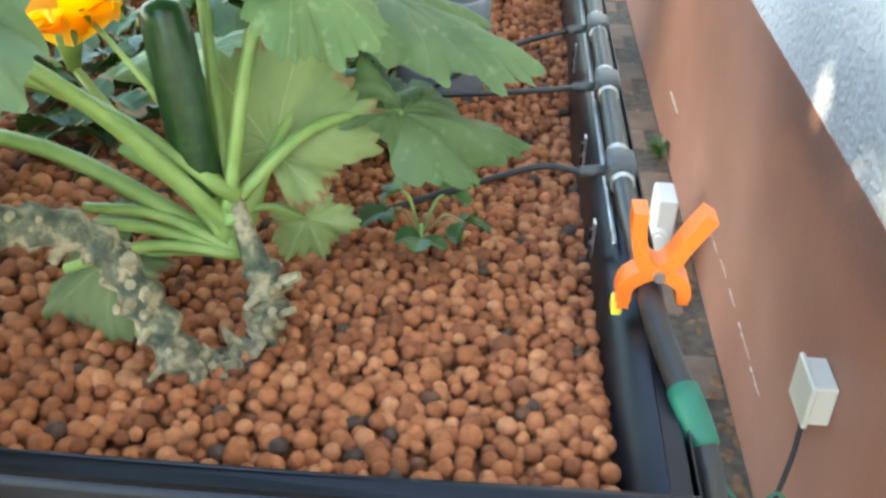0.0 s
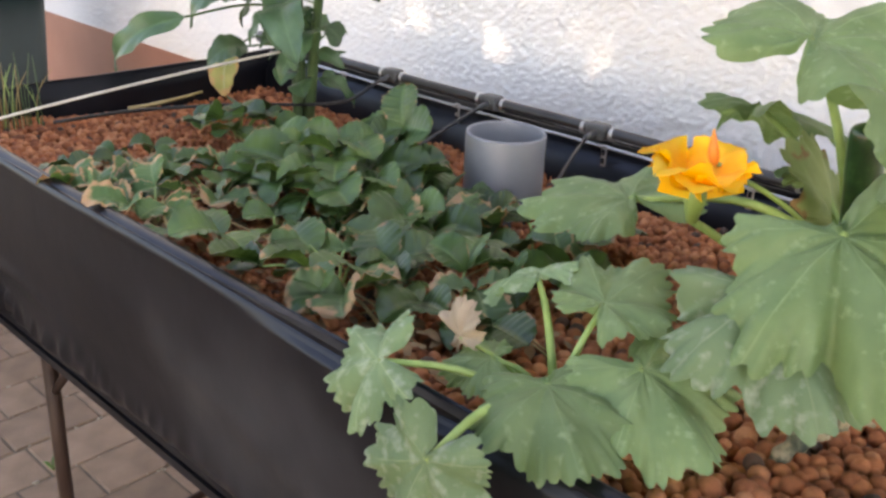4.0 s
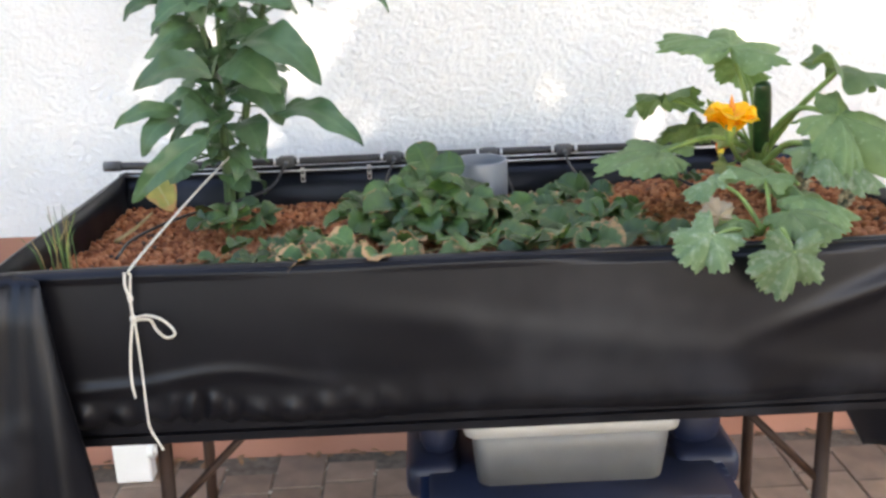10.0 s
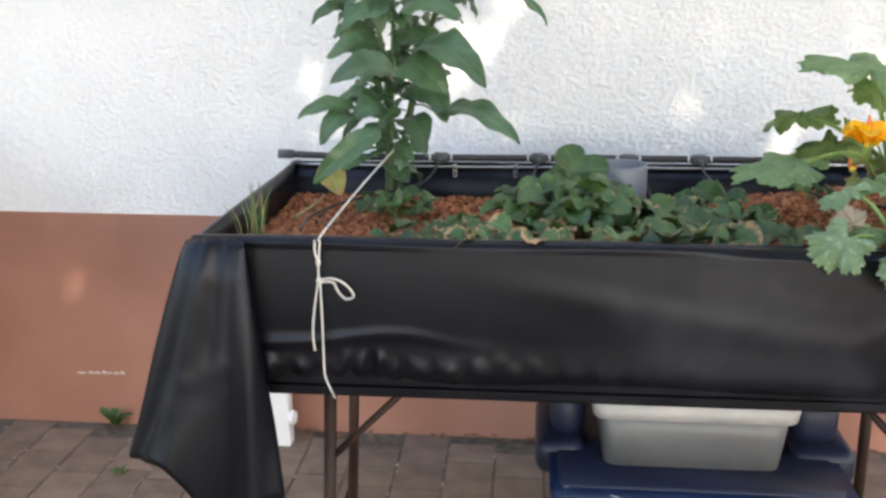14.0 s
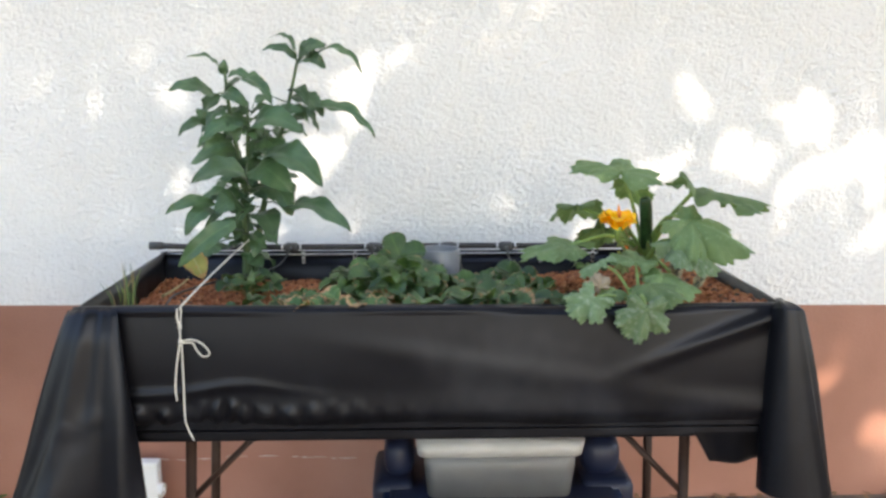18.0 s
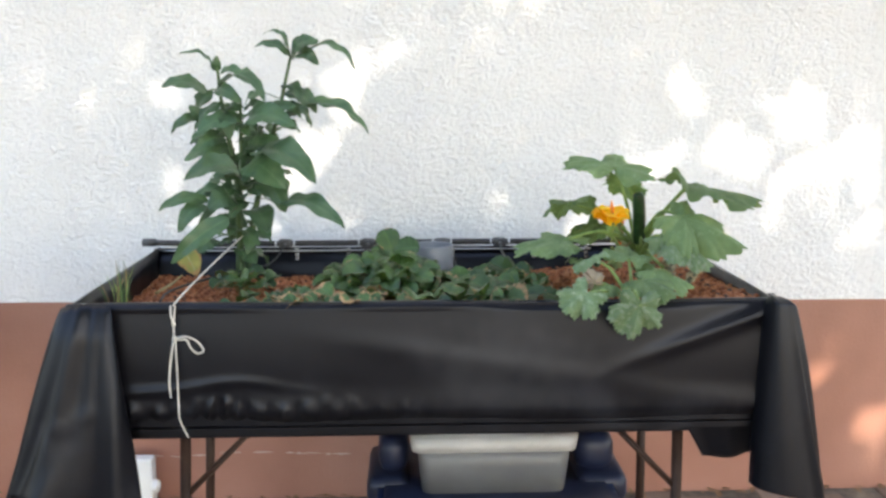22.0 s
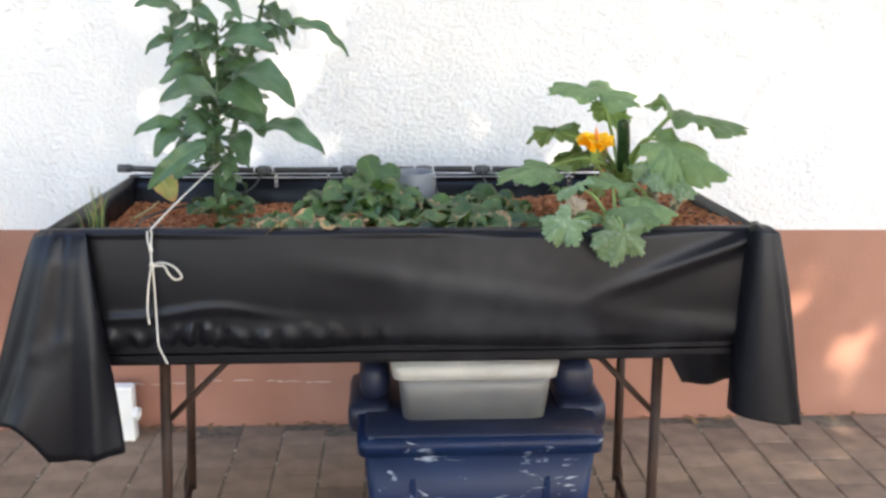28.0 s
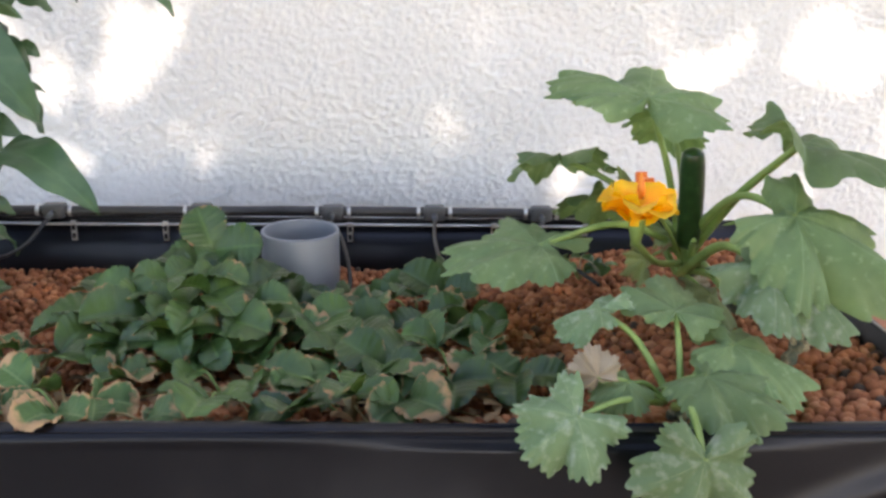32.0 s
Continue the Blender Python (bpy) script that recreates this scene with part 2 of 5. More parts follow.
# ---- plants: leaf blades ----
def leaf_material(name, dark, light, vein, brown=None, brown_at=0.9, silver=None, silver_amt=0.0, gloss=0.45, thin=0.25):
    m = bpy.data.materials.new(name)
    m.use_nodes = True
    nt = m.node_tree
    b = nt.nodes["Principled BSDF"]
    N = nt.nodes.new

    def mix(fac, a, c):
        x = N("ShaderNodeMix")
        x.data_type = "RGBA"
        nt.links.new(fac, x.inputs[0])
        for s, v in ((x.inputs[6], a), (x.inputs[7], c)):
            if isinstance(v, tuple):
                s.default_value = (*v, 1)
            else:
                nt.links.new(v, s)
        return x.outputs[2]

    def ramp(src, lo, hi):
        x = N("ShaderNodeMapRange")
        x.inputs["From Min"].default_value, x.inputs["From Max"].default_value = lo, hi
        nt.links.new(src, x.inputs["Value"])
        return x.outputs["Result"]

    def noise_at(scale, detail=4):
        x = N("ShaderNodeTexNoise")
        x.inputs["Scale"].default_value, x.inputs["Detail"].default_value = scale, detail
        nt.links.new(tc.outputs["Object"], x.inputs["Vector"])
        return x.outputs["Fac"]

    tc = N("ShaderNodeTexCoord")
    edge, rib, info = N("ShaderNodeAttribute"), N("ShaderNodeAttribute"), N("ShaderNodeObjectInfo")
    edge.attribute_name, rib.attribute_name = "edge", "rib"
    col = mix(ramp(noise_at(18), 0.35, 0.65), dark, light)
    if silver:
        col = mix(ramp(noise_at(75, 8), 0.58 - silver_amt, 0.80 - silver_amt), col, silver)
    col = mix(ramp(rib.outputs["Fac"], 0.55, 1.0), col, vein)
    if brown:
        add = N("ShaderNodeMath")
        add.operation = "MULTIPLY_ADD"
        nt.links.new(noise_at(34, 7), add.inputs[0])
        add.inputs[1].default_value = 1.4
        nt.links.new(edge.outputs["Fac"], add.inputs[2])
        col = mix(ramp(add.outputs[0], brown_at, brown_at + 0.13), col, brown)
    hsv = N("ShaderNodeHueSaturation")
    nt.links.new(col, hsv.inputs["Color"])
    mr = N("ShaderNodeMapRange")
    mr.inputs["To Min"].default_value, mr.inputs["To Max"].default_value = 0.72, 1.32
    nt.links.new(info.outputs["Random"], mr.inputs["Value"])
    nt.links.new(mr.outputs["Result"], hsv.inputs["Value"])
    nt.links.new(hsv.outputs["Color"], b.inputs["Base Color"])
    b.inputs["Roughness"].default_value = gloss
    b.inputs["Specular IOR Level"].default_value = 0.45
    bp = N("ShaderNodeBump")
    bp.inputs["Strength"].default_value, bp.inputs["Distance"].default_value = 0.30, 0.002
    nt.links.new(noise_at(120, 3), bp.inputs["Height"])
    nt.links.new(bp.outputs["Normal"], b.inputs["Normal"])
    tr = N("ShaderNodeBsdfTranslucent")
    glow = N("ShaderNodeHueSaturation")
    glow.inputs["Hue"].default_value, glow.inputs["Saturation"].default_value, glow.inputs["Value"].default_value = 0.475, 1.25, 1.6
    nt.links.new(hsv.outputs["Color"], glow.inputs["Color"])
    nt.links.new(glow.outputs["Color"], tr.inputs["Color"])
    ms = N("ShaderNodeMixShader")
    ms.inputs[0].default_value = thin
    nt.links.new(b.outputs[0], ms.inputs[1])
    nt.links.new(tr.outputs[0], ms.inputs[2])
    nt.links.new(ms.outputs[0], nt.nodes["Material Output"].inputs["Surface"])
    return m


SQUASH = leaf_material("squash_leaf", (0.112, 0.182, 0.076), (0.160, 0.242, 0.108), (0.195, 0.280, 0.135), silver=(0.24, 0.33, 0.18), silver_amt=0.0, gloss=0.50, thin=0.36)
SQUASH_SILVER = leaf_material("mildewed_squash_leaf", (0.115, 0.185, 0.09), (0.165, 0.245, 0.13), (0.26, 0.33, 0.19), silver=(0.29, 0.35, 0.255), silver_amt=0.06, gloss=0.75)
SQUASH_OLD = leaf_material("old_squash_leaf", (0.15, 0.20, 0.08), (0.22, 0.265, 0.115), (0.30, 0.34, 0.17), brown=(0.20, 0.13, 0.06), brown_at=1.66, gloss=0.7)
DEAD = leaf_material("dead_leaf", (0.34, 0.27, 0.19), (0.48, 0.40, 0.30), (0.52, 0.45, 0.34), gloss=0.8)
STRAW = leaf_material("strawberry_leaf", (0.028, 0.066, 0.019), (0.060, 0.112, 0.028), (0.072, 0.130, 0.038), brown=(0.34, 0.19, 0.09), brown_at=1.79, gloss=0.34, thin=0.10)
STRAW_DRY = leaf_material("scorched_strawberry_leaf", (0.045, 0.10, 0.03), (0.075, 0.14, 0.045), (0.13, 0.20, 0.08), brown=(0.36, 0.225, 0.115), brown_at=1.50, gloss=0.5, thin=0.14)
PEPPER = leaf_material("pepper_leaf", (0.044, 0.094, 0.042), (0.072, 0.132, 0.060), (0.078, 0.145, 0.066), gloss=0.35, thin=0.15)
YOUNG_LEAF = leaf_material("young_leaf", (0.065, 0.13, 0.042), (0.10, 0.17, 0.058), (0.12, 0.19, 0.08), gloss=0.4, thin=0.3)
PEPPER_OLD = leaf_material("yellowing_leaf", (0.20, 0.22, 0.06), (0.36, 0.33, 0.10), (0.34, 0.34, 0.15), brown=(0.40, 0.26, 0.10), brown_at=1.50, gloss=0.6)
STALK = material("green_stalk", [(0.3, (0.17, 0.265, 0.065)), (0.7, (0.26, 0.37, 0.11))], 30, 0.45, 0.15)
STALK_DARK = material("dark_green_stalk", [(0.3, (0.035, 0.075, 0.025)), (0.7, (0.075, 0.13, 0.04))], 30, 0.5, 0.15)
RUNNER = material("tan_runner", [(0.3, (0.22, 0.15, 0.06)), (0.7, (0.36, 0.28, 0.12))], 30, 0.6, 0.1)


def blade(name, verts, faces, edge, rib, mat, parent=None, label=""):
    me = bpy.data.meshes.new(name)
    me.from_pydata(verts, [], faces)
    me.materials.append(mat)
    for key, vals in (("edge", edge), ("rib", rib)):
        a = me.attributes.new(key, "FLOAT", "POINT")
        a.data.foreach_set("value", vals)
    for p in me.polygons:
        p.use_smooth = True
    o = new(name, me)
    if parent:
        o.parent = parent
        o.matrix_parent_inverse = Matrix.Translation(-parent.location)
    if label:
        o["label"] = label
    return o


def axes(base, tip, up):
    x = (Vector(tip) - Vector(base)).normalized()
    z = Vector(up) - Vector(up).dot(x) * x
    z = z.normalized() if z.length > 1e-3 else x.orthogonal().normalized()
    return x, z.cross(x), z


def palmate_data(att, tip, up, size, lobes=5, cut=0.28, droop=0.25, cup=0.12, wave=0.05, seed=0, nr=11, nt=200, wide=1.0, base=0.62, side=0.90, even=1.0):
    """A lobed, toothed, ruffled blade whose stalk meets it at att; its middle lobe points to tip."""
    rnd = random.Random(seed)
    x, y, z = axes(att, tip, up)
    o = Vector(att)
    ph = [rnd.uniform(0, 6.28) for _ in range(8)]
    lobe_at = [(a + rnd.uniform(-0.10, 0.10), l * rnd.uniform(0.88, 1.08)) for a, l in ((0.0, 1.0), (0.98, side * even), (-0.98, side), (2.02, base * even), (-2.02, base))]
    spread = 0.72 - 0.50 * (cut - 0.20)
    verts, edge, rib = [o], [0.0], [0.6]
    outline = []
    for k in range(nt):
        th = -math.pi + 2 * math.pi * (k + 0.5) / nt
        sm = sum((l * math.exp(-1.15 * (abs(th - a) / spread) ** 3.6)) ** 4 for a, l in lobe_at) ** 0.25
        a0, l0 = min(lobe_at, key=lambda q: abs(th - q[0]))
        big = abs(math.sin((th - a0) * 7.5 + 1.57))
        small = abs(math.sin((th - a0) * 21.0 + 0.6 * math.sin(5 * th + ph[5])))
        r0 = (0.10 + 0.90 * sm) * (1 + 0.05 * math.sin(4 * th + ph[4]))
        outline.append((th, r0, 0.13 * (big - 0.6) + 0.115 * (small - 0.6), abs(th - a0)))
    for i in range(1, nr + 1):
        rho = i / nr
        for th, r0, tooth, off in outline:
            r = size * rho * r0 * (1 + tooth * rho ** 4)
            px, py = r * math.cos(th), r * math.sin(th) * wide
            fall = -droop * rho ** 2 * (0.62 + 0.38 * math.cos(th)) - 0.10 * rho ** 4
            ruffle = 0.9 * math.cos(2 * math.pi * off / 0.98) * rho + 0.8 * math.sin(3 * th + ph[0]) * rho ** 2 + 0.75 * math.sin(8 * th + ph[3]) * rho ** 3 + 0.55 * math.sin(17 * th + ph[1]) * rho ** 5
            quilt = 0.010 * math.sin(off * 19 - rho * 15) * (1 - rho * 0.5) * min(1.0, rho * 3)
            verts.append(o + x * px + y * py + z * size * (fall + cup * rho * 0.5 + wave * ruffle + quilt))
            edge.append(rho)
            rib.append(max(0.0, 1 - off * (8.0 + 26.0 * rho)) + 0.30 * max(0.0, 1 - abs((off * 9 - rho * 8) % 2 - 1) * 3.2) * (1 - rho * 0.5))
    faces = [(0, 1 + k, 1 + (k + 1) % nt) for k in range(nt) if k != nt - 1]
    for i in range(nr - 1):
        a, b = 1 + i * nt, 1 + (i + 1) * nt
        faces += [(a + k, b + k, b + k + 1, a + k + 1) for k in range(nt - 1)]
    return verts, faces, edge, rib


def ovate_data(base, tip, up, width, bend=0.2, fold=0.25, teeth=0.0, round_=0.8, seed=0, nu=14, nv=8, ribs=6, ripple=0.03, quilt=0.025, blunt=0.75):
    """A simple blade from base to tip; bend droops its tip, fold lifts its sides."""
    rnd = random.Random(seed)
    x, y, z = axes(base, tip, up)
    o, ln = Vector(base), (Vector(tip) - Vector(base)).length
    ph = rnd.uniform(0, 6)
    verts, edge, rib, faces = [], [], [], []
    for i in range(nu + 1):
        u = i / nu
        w = width * 0.5 * (math.sin(math.pi * min(1.0, u ** round_)) ** blunt + 0.02)
        for j in range(nv + 1):
            v = 2 * j / nv - 1
            tooth = 1 + teeth * (1 if (i % 2 == 0) else -1) * (abs(v) > 0.99)
            arch = bend * (4 * u * (1 - u)) * ln
            pz = arch + fold * abs(v) * w - 0.35 * fold * v * v * w + ripple * ln * math.sin(u * ribs * 3.1 + ph) * v * v
            pz += quilt * width * math.cos((u * ribs * 2 - abs(v) * 2.2) * math.pi) * min(1, abs(v) * 2)
            verts.append(o + x * (u * ln) + y * (v * w * tooth) + z * pz)
            edge.append(max(abs(v), 1.15 * (u - 0.10)))
            rib.append(max(max(0.0, 1 - abs(v) * 8), 0.75 * max(0.0, 1 - 3.5 * abs(((u * ribs - abs(v) * 1.1) % 1) - 0.5) * 2)))
    for i in range(nu):
        for j in range(nv):
            a = i * (nv + 1) + j
            faces.append((a, a + nv + 1, a + nv + 2, a + 1))
    return verts, faces, edge, rib


def join_data(parts):
    V, F, E, R = [], [], [], []
    for v, f, e, r in parts:
        n = len(V)
        V += v
        F += [tuple(i + n for i in q) for q in f]
        E += e
        R += r
    return V, F, E, R


# ---- numbers of the place ----
H, L, D = 1.136, 1.832, 0.86          # rim height, length and width of the bed
WALL_Y, PLINTH_Z = 1.33, 0.835       # house wall and the top of its painted base


def under(o, parent):
    o.parent = parent
    o.matrix_parent_inverse = Matrix.Translation(-parent.location)
    return o


def sub(o, mid):
    """Hang o under a part that already hangs under a thing."""
    o.parent = mid
    return o


def child(name, bm, mat, parent, label="", smooth=False):
    return under(obj(name, bm, mat, None, label, smooth), parent)


def sstep(a, b, x):
    t = min(1.0, max(0.0, (x - a) / (b - a)))
    return t * t * (3 - 2 * t)


def vnoise(x, y, cell, rng_seed):
    """Smooth value noise on arrays of x and y."""
    r = np.random.RandomState(rng_seed).rand(256, 256)
    gx, gy = x / cell, y / cell
    ix, iy = np.floor(gx).astype(int), np.floor(gy).astype(int)
    fx, fy = gx - ix, gy - iy
    fx, fy = fx * fx * (3 - 2 * fx), fy * fy * (3 - 2 * fy)
    g = lambda a, b: r[(ix + a) % 256, (iy + b) % 256]
    return (g(0, 0) * (1 - fx) + g(1, 0) * fx) * (1 - fy) + (g(0, 1) * (1 - fx) + g(1, 1) * fx) * fy


# ---- ground and wall ----
ground = tagged(obj("ground", cbox((-40, -40, -0.30), (40, WALL_Y, -0.0055)), JOINT), "dark sandy bed under the block paving", "ground", kind="structure")
FALL = -0.0062                       # slope of the painted base's top edge


def tilt(g, z0):
    """Let the edge of a box at height z0 follow the fall of the painted base."""
    for v in g.verts:
        if abs(v.co.z - z0) < 1e-4:
            v.co.z += FALL * v.co.x
    return g


plinth = tagged(obj("wall_plinth", tilt(cbox((-9, WALL_Y, -0.3), (9, WALL_Y + 0.3, PLINTH_Z)), PLINTH_Z), PLINTH), "reddish-brown painted base of the house wall", "wall base", kind="structure")

def rough_cast(x0, x1, step, top):
    """A strip of the thrown plaster, its grains raised."""
    xs, zs = np.arange(x0, x1 + step / 2, step), np.arange(PLINTH_Z, top, step)
    GX, GZ = np.meshgrid(xs, zs, indexing="ij")
    rel = 0.50 * vnoise(GX, GZ * 1.25, 0.0088, 1) + 0.50 * vnoise(GX * 0.9 + GZ * 0.4, GZ, 0.0062, 2) + 0.16 * vnoise(GX, GZ, 0.050, 3)
    GY = WALL_Y + 0.004 - np.clip(rel - 0.40, 0, 1) ** 0.8 * 0.0066
    nx, nz = len(xs), len(zs)
    vv = np.stack([GX, GY, GZ + FALL * GX], -1).reshape(-1, 3)
    idx = np.arange(nx * nz).reshape(nx, nz)
    qq = np.stack([idx[:-1, :-1], idx[1:, :-1], idx[1:, 1:], idx[:-1, 1:]], -1).reshape(-1, 4)
    me = bpy.data.meshes.new("wall_north")
    me.vertices.add(len(vv))
    me.vertices.foreach_set("co", vv.ravel())
    me.loops.add(len(qq) * 4)
    me.loops.foreach_set("vertex_index", qq.ravel())
    me.polygons.add(len(qq))
    me.polygons.foreach_set("loop_start", np.arange(0, len(qq) * 4, 4))
    me.polygons.foreach_set("use_smooth", np.ones(len(qq), bool))
    me.update(calc_edges=True)
    me.materials.append(STUCCO)
    return tagged(new("wall_north", me), "white rough-cast rendered house wall", "wall", kind="structure")


rough_cast(-0.9, 2.7, 0.0043, 2.45)
rough_cast(-2.1, -0.9, 0.0075, 2.45)
rough_cast(2.7, 3.9, 0.0075, 2.45)
core = tilt(cbox((-9, WALL_Y + 0.006, PLINTH_Z), (9, WALL_Y + 0.3, 6.5)), PLINTH_Z)
tagged(obj("wall_north_core", core, STUCCO), "white rendered house wall", "wall", kind="structure")

# ---- the bed and its liner ----
bed = thing("grow_bed", (L / 2, D / 2, 0.79), "raised grow bed wrapped in black pond liner", "grow bed")
WOB = lambda x: 0.004 * math.sin(3.1 * x + 0.4) + 0.003 * math.sin(8.3 * x)


def front_skin(u, v):
    """The front face: rolls over the rim, bulges a little and gathers at its lower edge."""
    x = L * u
    if v < 0.12:
        a = v / 0.12 * math.pi / 2
        return Vector((x, 0.020 - 0.022 * math.sin(a), H - 0.018 + 0.018 * math.cos(a) + WOB(x) * 0.6))
    w = (v - 0.12) / 0.88
    z = H - 0.018 - w * (H - 0.018 - 0.790)
    y = -0.002 - 0.010 * math.sin(math.pi * w) + WOB(x) * 0.8
    # taut fold running down from the right corner
    d = (H - 0.03 - z) - (L - 0.03 - x) * 0.36
    y -= 0.014 * math.exp(-(d / 0.022) ** 2) * sstep(0.55, 0.0, L - x) * sstep(0.0, 0.06, L - x)
    low = sstep(0.58, 0.86, w)
    hem = sstep(0.68, 0.78, w + 0.03 * math.sin(x * 21)) * sstep(0.95, 0.86, w) * (0.10 + 0.90 * sstep(1.05, 0.25, x))
    y -= low * (0.007 + 0.005 * math.sin(x * 11 + 1) * sstep(1.0, 0.3, x))
    y -= hem * 0.009 * (1 - abs(math.sin(x * 64 + 2.2 * math.sin(x * 15) + 5 * w)) ** 0.7) * (0.35 + 0.65 * abs(math.sin(x * 19 + 1)))
    y -= hem * (0.003 * math.sin(x * 97 - 9 * w) + 0.002 * math.sin(x * 151 + 14 * w))
    y -= 0.007 * math.exp(-((w - 0.64 + 0.08 * math.exp(-((x - 0.43) / 0.13) ** 2)) / 0.040) ** 2) * sstep(0.75, 0.20, x)
    y -= 0.003 * math.exp(-((w - 0.35 - 0.5 * (x - 0.9)) / 0.10) ** 2) * sstep(0.5, 0.9, x)
    y += 0.030 * sstep(0.80, 1.0, w)
    return Vector((x, y, z))


def side_skin(x0, out):
    def fn(u, v):
        y = D * u
        if v < 0.12:
            a = v / 0.12 * math.pi / 2
            return Vector((x0 - out * (0.020 - 0.022 * math.sin(a)), y, H - 0.018 + 0.018 * math.cos(a) + 0.003 * math.sin(9 * y)))
        w = (v - 0.12) / 0.88
        fan = 0.013 * math.exp(-((y - 0.66 + 0.34 * w) / 0.044) ** 2) + 0.010 * math.exp(-((y - 0.80 + 0.16 * w) / 0.036) ** 2) + 0.010 * math.exp(-((y - 0.46 + 0.42 * w) / 0.060) ** 2) + 0.004 * math.sin((y + 0.5 * w) * 17)
        return Vector((x0 + out * (0.002 + 0.030 * w + fan * (0.15 + 1.1 * w)), y + (0.075 * w * sstep(0.72, 1.0, u) if out > 0 else 0.0), H - 0.018 - w * (H - 0.018 - 0.74)))
    return fn


child("front_skirt", sheet(front_skin, 420, 56, 0.0015), LINER, bed, "black liner face with gathers along its lower edge", True)
child("end_skirt", sheet(side_skin(L, 1), 150, 60, 0.0015), LINER, bed, smooth=True)
child("end_skirt", sheet(side_skin(0.0, -1), 60, 26, 0.0015), LINER, bed, smooth=True)
child("back_skirt", sheet(lambda u, v: Vector((L * u, D + 0.002, H - 0.002 - v * 0.36)), 20, 4, 0.0015), LINER, bed)


def inner(a, b, out, slope=0.0):
    a, b, out = Vector(a), Vector(b), Vector(out)
    def fn(u, v):
        p = a.lerp(b, u)
        s = 0.004 * math.sin(u * 23) + 0.003 * math.sin(u * 51 + 1)
        return p + out * (-0.018 - s * v - 0.012 * v - slope * sstep(0.0, 0.2, v)) + Vector((0, 0, H - 0.001 - v * 0.28))
    return fn


child("inner_liner", sheet(inner((0, 0, 0), (L, 0, 0), (0, -1, 0)), 60, 6, 0.0015), LINER, bed, smooth=True)
child("inner_liner", sheet(inner((0, D, 0), (L, D, 0), (0, 1, 0), 0.028), 60, 6, 0.0015), LINER, bed, smooth=True)
child("inner_liner", sheet(inner((0, 0, 0), (0, D, 0), (-1, 0, 0)), 30, 6, 0.0015), LINER, bed, smooth=True)
child("inner_liner", sheet(inner((L, 0, 0), (L, D, 0), (1, 0, 0)), 30, 6, 0.0015), LINER, bed, smooth=True)
child("base_board", cbox((0.0, 0.0, 0.79), (L, D, 0.805)), LINER, bed)
for nm, lo, hi in (("rim_board", (0.004, 0.003, 0.81), (L - 0.004, 0.017, H - 0.004)), ("rim_board", (0.004, D - 0.017, 0.81), (L - 0.004, D - 0.003, H - 0.004)),
                   ("rim_board", (0.003, 0.02, 0.81), (0.017, D - 0.02, H - 0.004)), ("rim_board", (L - 0.017, 0.02, 0.81), (L - 0.003, D - 0.02, H - 0.004))):
    child(nm, cbox(lo, hi), LINER, bed)


def drape(tx0, tx1, bx0, bx1, ztop, zbot, ytop, ybot, dtop, dbot, jag, seed, folds=3, slope=0.0):
    """A hanging corner of spare liner: a flattened, folded loop that widens downwards."""
    rnd = random.Random(seed)
    ph = [rnd.uniform(0, 6) for _ in range(5)]
    def fn(u, v):
        a = 2 * math.pi * u
        x0, x1 = tx0 + (bx0 - tx0) * v ** 0.85, tx1 + (bx1 - tx1) * v ** 1.1
        c, s = math.cos(a), math.sin(a)
        x = (x0 + x1) / 2 + (x1 - x0) / 2 * math.copysign(abs(c) ** 0.8, c)
        yc, dp = ytop + (ybot - ytop) * v, 0.002 + (dtop + (dbot - dtop) * v) * min(1.0, v * 7) ** 0.6
        k = (x - x0) / max(1e-6, x1 - x0)
        f = (0.35 + v) * (0.010 * math.sin(folds * 6.28 * max(0.0, k) ** 1.3 + ph[0] + 0.8 * v) + 0.0045 * math.sin(folds * 13.1 * k + ph[1] + 5 * v) + 0.002 * math.sin(folds * 23 * k + 9 * v + ph[3]))
        f += v * (0.007 * math.sin(7 * k + 5 * v + ph[4]) * math.sin(3 * v + ph[2]) + 0.009 * math.exp(-((k - 0.45 + 0.5 * (v - 0.5)) / 0.04) ** 2) - 0.008 * math.exp(-((v - 0.66 + 0.25 * k) / 0.025) ** 2) * (k > 0.35) * (k < 0.7))
        y = yc + dp * s + f
        z = ztop - v * (ztop - zbot) - v ** 3 * jag * (math.sin(3.0 * k + ph[2]) + 0.35 * math.sin(11 * k + ph[3]))
        z -= v ** 3 * slope * (sstep(0.25, 0.55, k) - 0.5)
        z -= 0.010 * (1 - v) ** 8 * (2 * k - 1) ** 2
        return Vector((x, y, z))
    return sheet(fn, 64, 30, 0.001)


child("liner_corner", drape(0.000, 0.125, -0.155, 0.190, H + 0.010, 0.615, -0.028, -0.075, 0.022, 0.045, 0.012, 4, 1.7, 0.11), LINER, bed, "loose folded liner corner hanging down", True)


PLEAT_TOP = spline([(1.828, 0.092, 0), (1.850, 0.055, 0), (1.858, 0.000, 0), (1.858, -0.040, 0), (1.836, -0.050, 0), (1.804, -0.046, 0), (1.792, -0.012, 0)], 12)
PLEAT_LOW = spline([(1.884, 0.080, 0), (1.932, 0.040, 0), (1.960, -0.020, 0), (1.948, -0.080, 0), (1.880, -0.098, 0), (1.795, -0.086, 0), (1.772, -0.010, 0)], 12)


